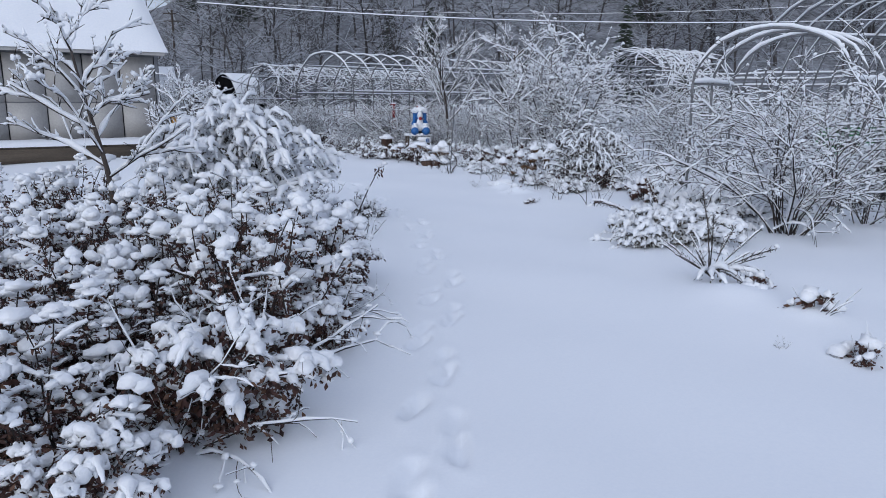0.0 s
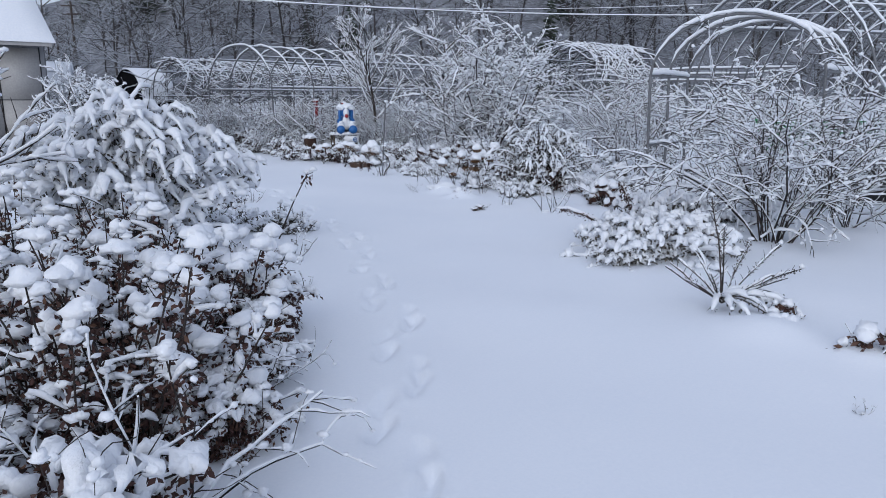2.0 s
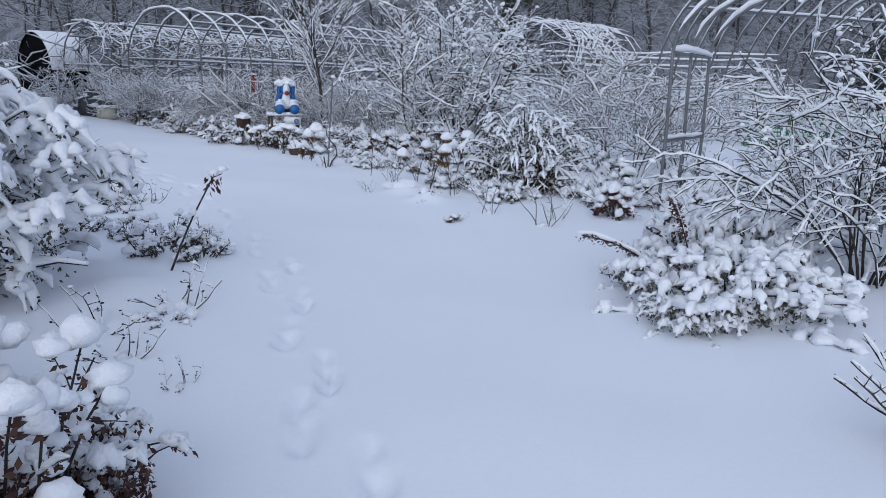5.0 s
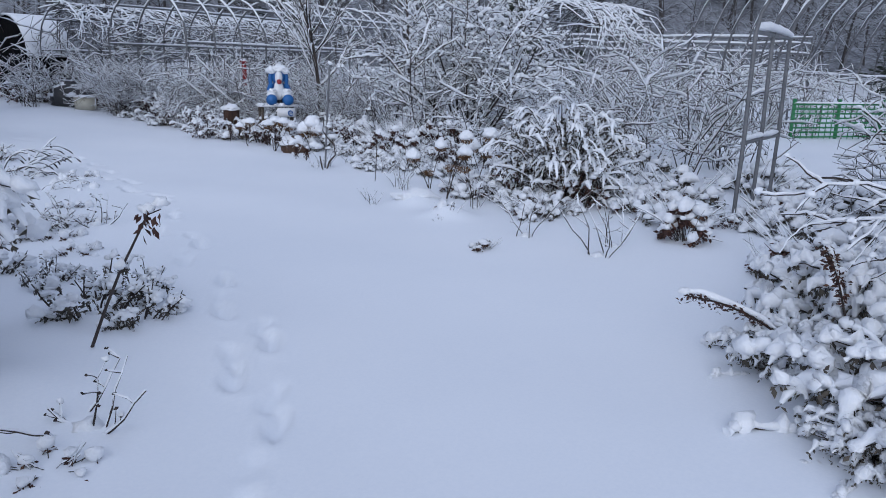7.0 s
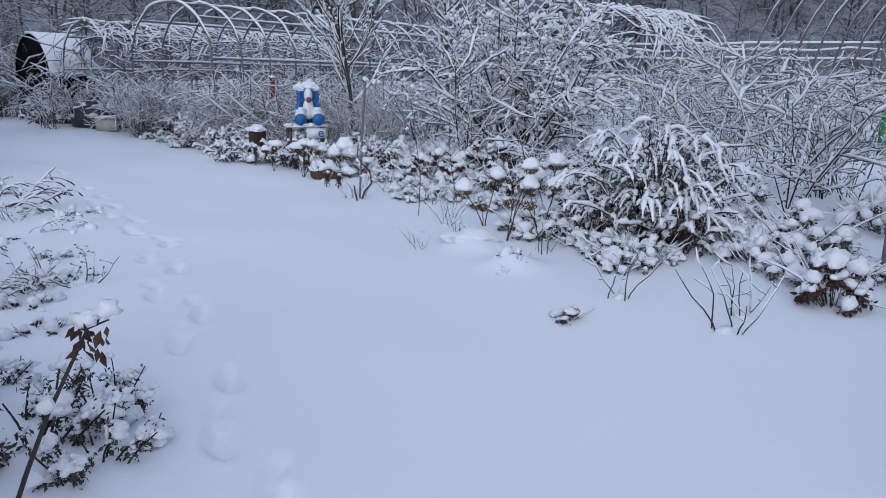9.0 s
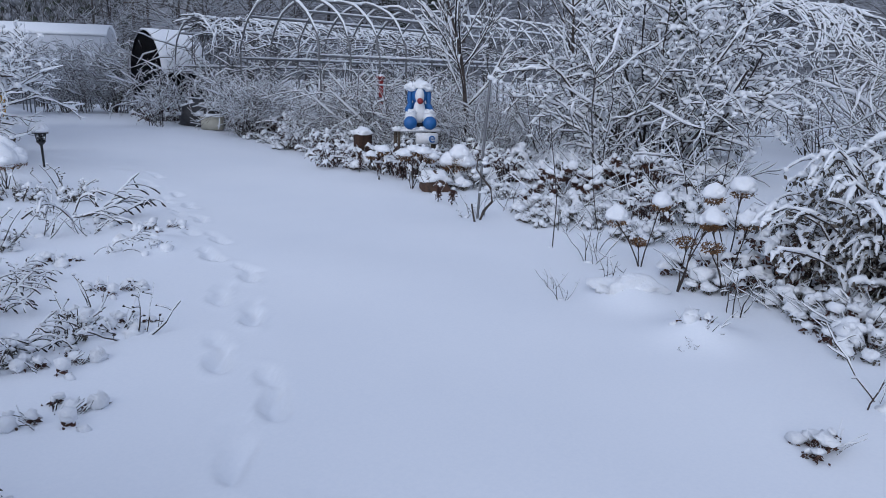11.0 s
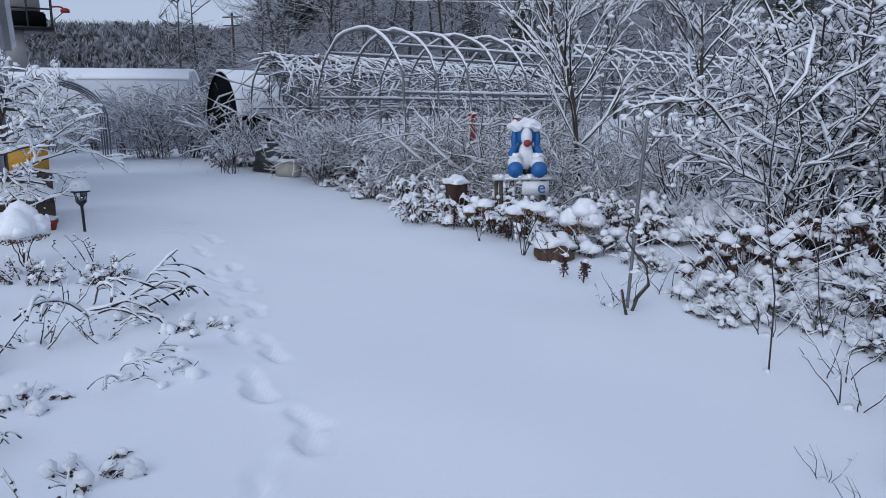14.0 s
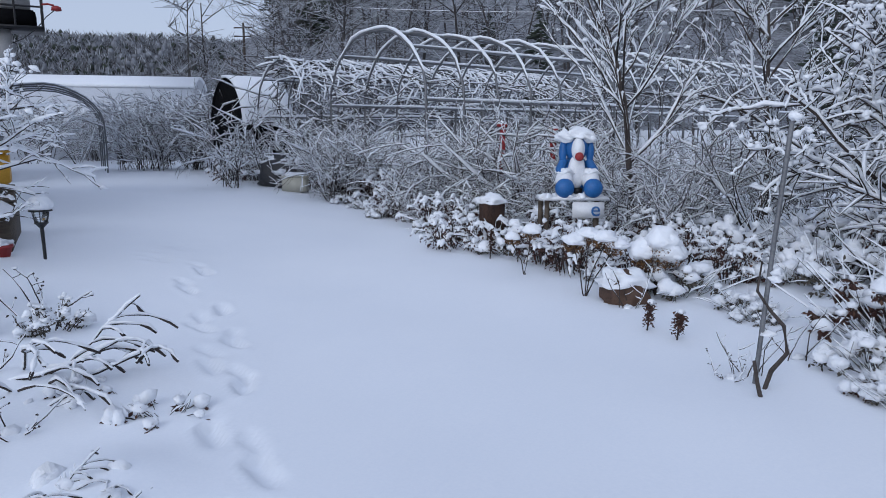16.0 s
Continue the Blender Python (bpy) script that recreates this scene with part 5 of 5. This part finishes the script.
# ---- the toy-like statue and things in the far bed ----
def make_statue():
    z = ground_z(-0.75, 20.5)
    sign = thing("welcome_board", "white board with a blue letter, snow on its edges", "sign", "", pose(-0.72, 20.4, z, 0, 0, 8))
    m = Mesh()
    m.box((0.02, -0.02, 0.46), (0.38, 0.03, 0.64), 0, 0.01)
    part("board", m, WHITE, sign)
    for x in (-0.26, 0.3):
        m = Mesh()
        m.box((x - 0.025, 0.035, -0.1), (x + 0.025, 0.08, 0.66), 0, 0.005)
        part("post", m, WOOD, sign)
    m = Mesh()
    m.box((-0.36, -0.04, 0.66), (0.42, 0.32, 0.70), 0, 0.01)
    part("shelf", m, WHITE, sign)
    for x in (-0.3, 0.36):
        m = Mesh()
        m.box((x - 0.025, 0.26, -0.1), (x + 0.025, 0.31, 0.655), 0, 0.005)
        part("post", m, WOOD, sign)
    letter = bpy.data.curves.new("letter", "FONT")
    letter.body, letter.size, letter.extrude = "e", 0.24, 0.006
    letter.materials.append(BLUE)
    t = new("letter", letter)
    t.parent = sign
    t.matrix_basis = pose(0.22, -0.027, 0.485, 90, 0, 0)
    m = Mesh()
    rng = np.random.RandomState(2)
    for _ in range(9):
        tuft(rng, m, np.array((rng.uniform(-0.34, 0.4), rng.uniform(-0.02, 0.06), 0.70)), 0.05)
    part("snow", m, SNOW, sign)
    d = Mesh()

    def ball(p, r, mat):
        bm = bmesh.new()
        bmesh.ops.create_uvsphere(bm, u_segments=20, v_segments=12, radius=1)
        for v in bm.verts:
            v.co = Vector((p[0] + v.co.x * r[0], p[1] + v.co.y * r[1], p[2] + v.co.z * r[2]))
        d.bm(bm, mat)

    ball((0, 0.12, 0.22), (0.17, 0.15, 0.25), 0)
    ball((0, 0.0, 0.28), (0.10, 0.07, 0.2), 1)
    ball((0, 0.06, 0.54), (0.14, 0.13, 0.14), 0)
    ball((0, -0.05, 0.53), (0.075, 0.1, 0.13), 1)
    ball((0, -0.14, 0.45), (0.05, 0.04, 0.05), 2)
    for s in (-1, 1):
        ball((s * 0.16, -0.17, 0.1), (0.11, 0.08, 0.11), 0)
        ball((s * 0.15, -0.06, 0.18), (0.10, 0.13, 0.11), 1)
        ball((s * 0.155, 0.04, 0.5), (0.045, 0.05, 0.14), 0)
        d.tube(np.array([(s * 0.14, 0.05, 0.4), (s * 0.19, 0.0, 0.3), (s * 0.17, -0.07, 0.22)]), (0.05, 0.055, 0.05), 10, 1.0, 0)
        d.lump((s * 0.13, 0.03, 0.66), (0.10, 0.10, 0.08), 6, 3)
        d.lump((s * 0.15, -0.05, 0.27), (0.09, 0.09, 0.05), 8, 3)
    d.lump((0, 0.05, 0.69), (0.17, 0.14, 0.075), 7, 3)
    d.box((-0.05, -0.12, 0.03), (0.05, -0.07, 0.10), 4, 0.01)
    ob = new("animal_statue", d.make("animal_statue"))
    for q in (BLUE, WHITE, RED, SNOW, IRON):
        ob.data.materials.append(q)
    ob.matrix_basis = pose(-0.66, 20.56, z + 0.70, 0, 0, 8)
    tagged(ob, "blue and white seated toy animal statue capped with snow", "statue")


make_statue()


def stump(x, y, r, h, seed):
    rng = np.random.RandomState(seed)
    ob = thing("tree_stump", "rough brown tree stump with snow on top", "stump", "stumps in the bed", stand(x, y))
    m = Mesh()
    n = 18
    a = np.linspace(0, 2 * np.pi, n, endpoint=False)
    w = 1 + 0.12 * np.sin(3 * a + seed) + rng.normal(0, 0.05, n)
    v, rows = [], ((1.25, -0.1), (1.05, 0.15), (0.97, 0.6), (1.0, 0.97), (0.85, 1.0))
    for k, u in rows:
        v += [(np.cos(b) * r * k * c, np.sin(b) * r * k * c, u * h + (rng.normal(0, 0.012) if u > 0.9 else 0)) for b, c in zip(a, w)]
    f = [[i * n + j, i * n + (j + 1) % n, (i + 1) * n + (j + 1) % n, (i + 1) * n + j] for i in range(len(rows) - 1) for j in range(n)]
    m.plain(v, f + [[(len(rows) - 1) * n + j for j in range(n)]])
    part("trunk", m, STUMP, ob)
    m = Mesh()
    m.lump((0, 0, h + 0.01), (r * 1.1, r * 1.1, r * 0.5), 7)
    part("snow", m, SNOW, ob)


for q in ((-1.66, 20.95, 0.15, 0.6, 1),):
    stump(*q)
for x, y, h in ((-1.72, 25.2, 1.5), (-0.82, 25.3, 1.45)):
    ob = thing("red_post", "red painted wooden post among bare stems", "post", "red posts", stand(x, y))
    m = Mesh()
    m.box((-0.05, -0.05, -0.2), (0.05, 0.05, h), 0, 0.008)
    part("shaft", m, RED, ob)
    m = Mesh()
    m.box((-0.1, -0.1, h + 0.002), (0.08, 0.08, h + 0.05), 0, 0.008)
    part("cap", m, RED, ob)
    m = Mesh()
    m.lump((0, 0, h + 0.05), (0.09, 0.09, 0.05), 6)
    part("snow", m, SNOW, ob)


for k, (x, y, h) in enumerate(((-0.29, 17.46, 0.19), (-0.12, 17.24, 0.18), (-1.62, 20.3, 0.34), (-1.3, 20.1, 0.32), (-1.05, 20.0, 0.3))):
    flower_spike((x, y, ground_z(x, y) - 0.05), (x + 0.02, y, ground_z(x, y) + h), 70 + k)


def vine_pole():
    rng = np.random.RandomState(12)
    ob = thing("plant_pole", "thin grey metal pole with a dry vine twisted round it", "pole", "", stand(0.16, 16.42))
    m = Mesh()
    m.tube(np.array([(0, 0, -0.1), (0.05, 0.01, 0.8), (0.1, 0.02, 1.52)]), (0.014,) * 3, 8)
    part("shaft", m, PIPE, ob)
    m = Mesh()
    m.tube(np.array([(0.02, -0.1, -0.03), (0.07, -0.06, 0.1), (0.16, -0.03, 0.2), (0.14, 0, 0.35), (0.05, 0, 0.45), (-0.02, 0, 0.55), (0.0, 0.02, 0.72)]), (0.013, 0.014, 0.013, 0.012, 0.01, 0.008, 0.005), 7)
    m.tube(np.array([(-0.02, -0.25, -0.05), (-0.05, -0.22, 0.08), (-0.07, -0.2, 0.2)]), (0.014, 0.012, 0.01), 6)
    part("vine", m, BARK, ob)
    m = Mesh()
    for z in (0.3, 0.62, 0.66, 1.52):
        tuft(rng, m, np.array((0.05 + z * 0.04, 0, z)), 0.035)
    part("snow", m, SNOW, ob)
    s = sprigs("leaning_sapling", "thin dark sapling leaning out of the snow", 13, 1.5, 0.01, 1, stand(0.79, 14.98), 0.012, "tree", "", 0.12, False)
    put(s, 1.35, 15.6, 120, 0.8)


vine_pole()


def hydrangea(x, y, seed, h, heads, head_r=0.085, cap=1.0):
    """heads: lean in x, lean in y, share of the height, whether snow lies on it."""
    rng = np.random.RandomState(seed)
    ob = thing("hydrangea", "dried hydrangea with brown flower heads under snow caps", "plant", "hydrangeas", stand(x, y))
    wood, head, snow = Mesh(), Mesh(), Mesh()
    for dx, dy, tall, capped in heads:
        top = np.array((dx, dy, h * tall))
        u = np.linspace(0, 1, 7)[:, None]
        pts = top * u * (1, 1, 1) + np.array((dx, dy, 0)) * (u ** 2 - u) * 0.5 + rng.normal(0, 0.006, (7, 3)) - (0, 0, 0.05) * (1 - u)
        wood.tube(pts, np.linspace(0.0065, 0.004, 7), 5)
        r = head_r * rng.uniform(0.8, 1.1)
        for _ in range(4):
            d = unit(np.array((rng.normal(), rng.normal(), 0.6))) * r * 0.9
            wood.tube(np.array([pts[-2], pts[-1] + d * (0.5, 0.5, 0.2), pts[-1] + d]), (0.0035, 0.003, 0.002), 3)
        for _ in range(240):
            d = unit(rng.normal(0, 1, 3)) * (r, r, r * 0.5) * rng.uniform(0.6, 1)
            leaf_at(rng, head, pts[-1] + d, 0.022)
        if capped:
            snow.lump(pts[-1] + (0, 0, r * 0.55), (r * 1.05, r * 1.05, r * 0.95 * cap), 18 + rng.randint(6), 0, rng.uniform(0, 6))
            snow.lump(pts[-1] + (r * 0.3, -r * 0.1, r * 0.4), (r * 0.85, r * 0.85, r * 0.6 * cap), 18 + rng.randint(6), 0, rng.uniform(0, 6))
    part("stem_growth", wood, TWIG, ob)
    part("flower_petals", head, HEAD, ob, "rust-brown dried petals")
    part("snow", snow, SNOW, ob)


hydrangea(1.42, 14.3, 5, 0.52, [(0.14, 0.0, 1.0, True), (-0.2, 0.1, 0.7, True), (0.0, 0.15, 0.35, False)])
hydrangea(1.5, 13.6, 6, 0.5, [(0.2, 0.05, 1.0, True), (0.08, 0.1, 0.72, False), (0.26, 0.15, 1.35, True)])
hydrangea(1.8, 13.5, 7, 0.5, [(-0.12, 0.0, 0.7, False), (-0.1, 0.1, 1.0, True), (0.15, 0.05, 1.0, True)])
hydrangea(2.05, 14.1, 8, 0.6, [(0.1, 0.1, 1.0, True), (-0.15, 0.0, 0.8, True), (0.2, -0.1, 0.7, True)])
hydrangea(-0.67, 18.48, 9, 0.46, [(0.16, 0.05, 1.0, True), (-0.12, 0.1, 0.95, True), (0.02, 0.1, 1.1, True), (0.25, 0.1, 0.85, True)], 0.1, 0.7)
hydrangea(-0.05, 18.6, 10, 0.4, [(0.02, 0.0, 1.1, True), (0.12, 0.05, 0.8, True), (-0.12, 0.05, 0.8, True), (0.05, 0.12, 0.9, True), (-0.04, -0.08, 0.75, False)], 0.13, 1.1)
hydrangea(-1.2, 19.4, 11, 0.4, [(0.05, 0.0, 1.0, True), (-0.15, 0.05, 0.8, True)], 0.09, 0.8)
hydrangea(-5.21, 16.67, 12, 0.34, [(0.0, 0.0, 1.0, True), (0.1, 0.05, 0.85, True), (-0.12, 0.05, 0.85, True), (0.05, -0.1, 0.85, True), (-0.08, -0.08, 0.8, True)], 0.14, 1.2)


def flat_rock():
    ob = thing("flat_stone", "flat grey stone edge under a pillow of snow", "stone", "", stand(1.1, 13.5))
    m = Mesh()
    m.lump((0, 0, 0.03), (0.2, 0.13, 0.07), 8)
    part("stone", m, STONE, ob)
    m = Mesh()
    m.lump((0.03, 0.04, 0.08), (0.23, 0.17, 0.08), 7)
    part("snow", m, SNOW, ob)


flat_rock()


def brown_stone():
    ob = thing("brown_stone", "dark brown stone under a pillow of snow", "stone", "", stand(-0.35, 18.3))
    m = Mesh()
    m.lump((0, 0, 0.06), (0.17, 0.14, 0.17), 7)
    part("stone", m, CLAY, ob)
    m = Mesh()
    m.lump((-0.02, 0.04, 0.17), (0.22, 0.17, 0.12), 8)
    part("snow", m, SNOW, ob)


brown_stone()


# ---- small plants on the open side ----
def left_plants():
    small = perennial("small_aster", "short withered perennial dotted with snow and brown leaves", 200, 0.38, 0.3, 24, stand(-1.35, 10.05), cap=0.042, leaves=5, category="plant", lean=0.6, mat=DULL)
    for x, y, a, s in ((-1.05, 9.85, 10, 0.75), (-1.15, 10.3, 80, 0.7), (-1.8, 10.6, 40, 0.6), (-2.3, 10.9, 20, 0.8), (-2.6, 12.0, 150, 0.7), (-2.35, 12.5, 70, 0.5), (-4.4, 16.6, 30, 0.7), (-4.9, 16.3, 130, 0.8)):
        put(small, x, y, a, s)
    arch = spray("arching_twigs", "long arching twigs with dark drooping seed heads", 201, stand(-3.95, 15.75), 7, 1.05, 0.0125)
    put(arch, -2.75, 11.0, 20, 0.7)
    put(arch, -3.0, 14.5, 10, 0.45)
    put(arch, -2.6, 12.2, 350, 0.5)
    stub = cushion("snowed_plant", "nearly buried plant with bent dark twigs", 202, 0.09, 0.34, 12, stand(-2.8, 14.6), 0.055, 18, leaves=200)
    put(stub, -3.0, 15.5, 60, 0.8)
    put(stub, -2.1, 12.7, 160, 0.6)
    put(stub, -1.0, 8.2, 30, 0.6)
    s = sprigs("dry_sprigs", "thin dry stalks standing in the snow", 203, 0.34, 0.14, 6, stand(-0.95, 8.5), 0.006, lean=0.6)
    for x, y, a, k in ((-2.0, 12.55, 30, 1.0), (-2.45, 12.9, 99, 0.9), (-3.6, 15.2, 200, 0.8), (-3.9, 15.0, 10, 1.0), (-4.3, 15.8, 60, 1.0), (-4.7, 16.9, 150, 1.2), (-1.1, 7.6, 20, 0.8), (-1.35, 8.0, 120, 1.0), (-0.75, 7.2, 60, 0.5), (2.2, 4.4, 10, 0.25), (1.12, 13.3, 0, 0.3), (1.2, 12.45, 0, 0.25), (0.05, 16.5, 60, 0.6), (-3.1, 13.2, 40, 0.8), (2.75, 3.5, 60, 0.5)):
        put(s, x, y, a, k)
    rng = np.random.RandomState(77)
    for k in range(15):
        f = rng.rand()
        x, y = -1.9 - 2.3 * f - rng.uniform(0, 1.3), 10.6 + 5.2 * f + rng.normal(0, 0.3)
        put((s, arch, small)[k % 3], x, y, rng.uniform(-40, 40), (1.0, 0.5, 0.55)[k % 3] * rng.uniform(0.8, 1.3))
    for x, y in ((-1.9, 11.5), (-2.5, 13.4), (-3.3, 14.1), (-3.6, 15.7), (-2.2, 12.1)):
        put(stub, x, y, 60 * x, 0.7)
    c = thing("stalk_with_dead_leaves", "leaning dark stalk with curled dead leaves at its tip", "plant", "", stand(-1.2, 9.4))
    rng = np.random.RandomState(7)
    w, sn, lv = Mesh(), Mesh(), Mesh()
    p = np.array([(0, 0, -0.05), (0.1, 0, 0.2), (0.2, -0.02, 0.42), (0.36, -0.04, 0.72), (0.43, -0.05, 0.75)])
    w.tube(p, (0.009, 0.008, 0.007, 0.005, 0.003), 6)
    for _ in range(26):
        leaf_at(rng, lv, p[3] + rng.normal(0, 0.035, 3) - (0, 0, 0.02), 0.05, 0, 1.6)
    for q in (p[3], p[4], p[2]):
        tuft(rng, sn, q + (0, 0, 0.03), 0.04)
    part("stalk", w, TWIG, c)
    part("foliage", lv, DRY, c)
    part("snow", sn, SNOW, c)
    fruit_tree("leaning_fruit_tree", "small leaning fruit tree with spreading snowy branches", 205, 2.3, pose(-6.9, 17.75, ground_z(-6.9, 17.75), 0, 30, 0), 0.047, 20, dict(snow=0.02, kids=6, fine=0.0048, lift=0.12, wob=0.15, short=0.5, fork=0.9, clump=0.017, tips=0.2), 0.28, 0.46, (0.2, 1.0))


left_plants()


# ---- wires and poles ----
def make_wires():
    for k, (a, b, sag, r) in enumerate((((-6.9, 20.9, 4.35), (26, 23, 5.0), 0.75, 0.018), ((-14, 60, 9.5), (40, 48, 9.0), 1.2, 0.02))):
        u = np.linspace(0, 1, 30)
        pts = np.array(a) + (np.array(b) - np.array(a)) * u[:, None]
        pts[:, 2] -= sag * 4 * u * (1 - u)
        ob = thing("overhead_wire", "sagging overhead wire coated with snow", "wire", "overhead wires")
        m = Mesh()
        m.tube(pts, np.full(30, r * 0.5), 5)
        part("cable", m, IRON, ob)
        m = Mesh()
        m.tube(pts + (0, 0, r * 0.8), np.full(30, r), 6)
        part("snow", m, SNOW, ob)
    for x, y, h in ((-29.2, 80, 11.6), (-34, 88, 9.5), (26.1, 23.0, 6.0)):
        ob = thing("utility_pole", "wooden utility pole with two cross arms", "pole", "utility poles", stand(x, y))
        z = h - ground_z(x, y)
        m = Mesh()
        m.tube(np.array([(0, 0, -0.5), (0, 0, z / 2), (0, 0, z)]), (0.14, 0.12, 0.1), 8)
        part("shaft", m, BARK, ob)
        for q in (z - 0.5, z - 1.3):
            m = Mesh()
            m.box((-0.95, -0.06, q), (0.95, 0.06, q + 0.12))
            part("cross_arm", m, BARK, ob)


make_wires()


def rail_rack():
    rng = np.random.RandomState(41)
    ob = thing("rail_frame", "long frame of horizontal rails with snow on each", "frame")
    for k in range(5):
        m = Mesh()
        x, y = 6.6 + k * 2.4, 31.0 - k * 0.9
        m.tube(np.array([(x, y, -0.2), (x, y, 1.2), (x, y, 2.75)]), (0.03,) * 3, 6)
        part("post", m, PIPE, ob)
    for z in (1.7, 2.25, 2.5, 2.7):
        pts = np.array([(6.6 + u * 9.6, 31.0 - u * 3.6, z + rng.normal(0, 0.03)) for u in np.linspace(0, 1, 12)])
        m, s = Mesh(), Mesh()
        m.tube(pts, (0.03,) * 12, 6)
        snow_on(rng, s, pts, 0.03, 0.045, 5, even=True)
        r = part("rail", m, PIPE, ob)
        part("snow", s, SNOW, r)


rail_rack()
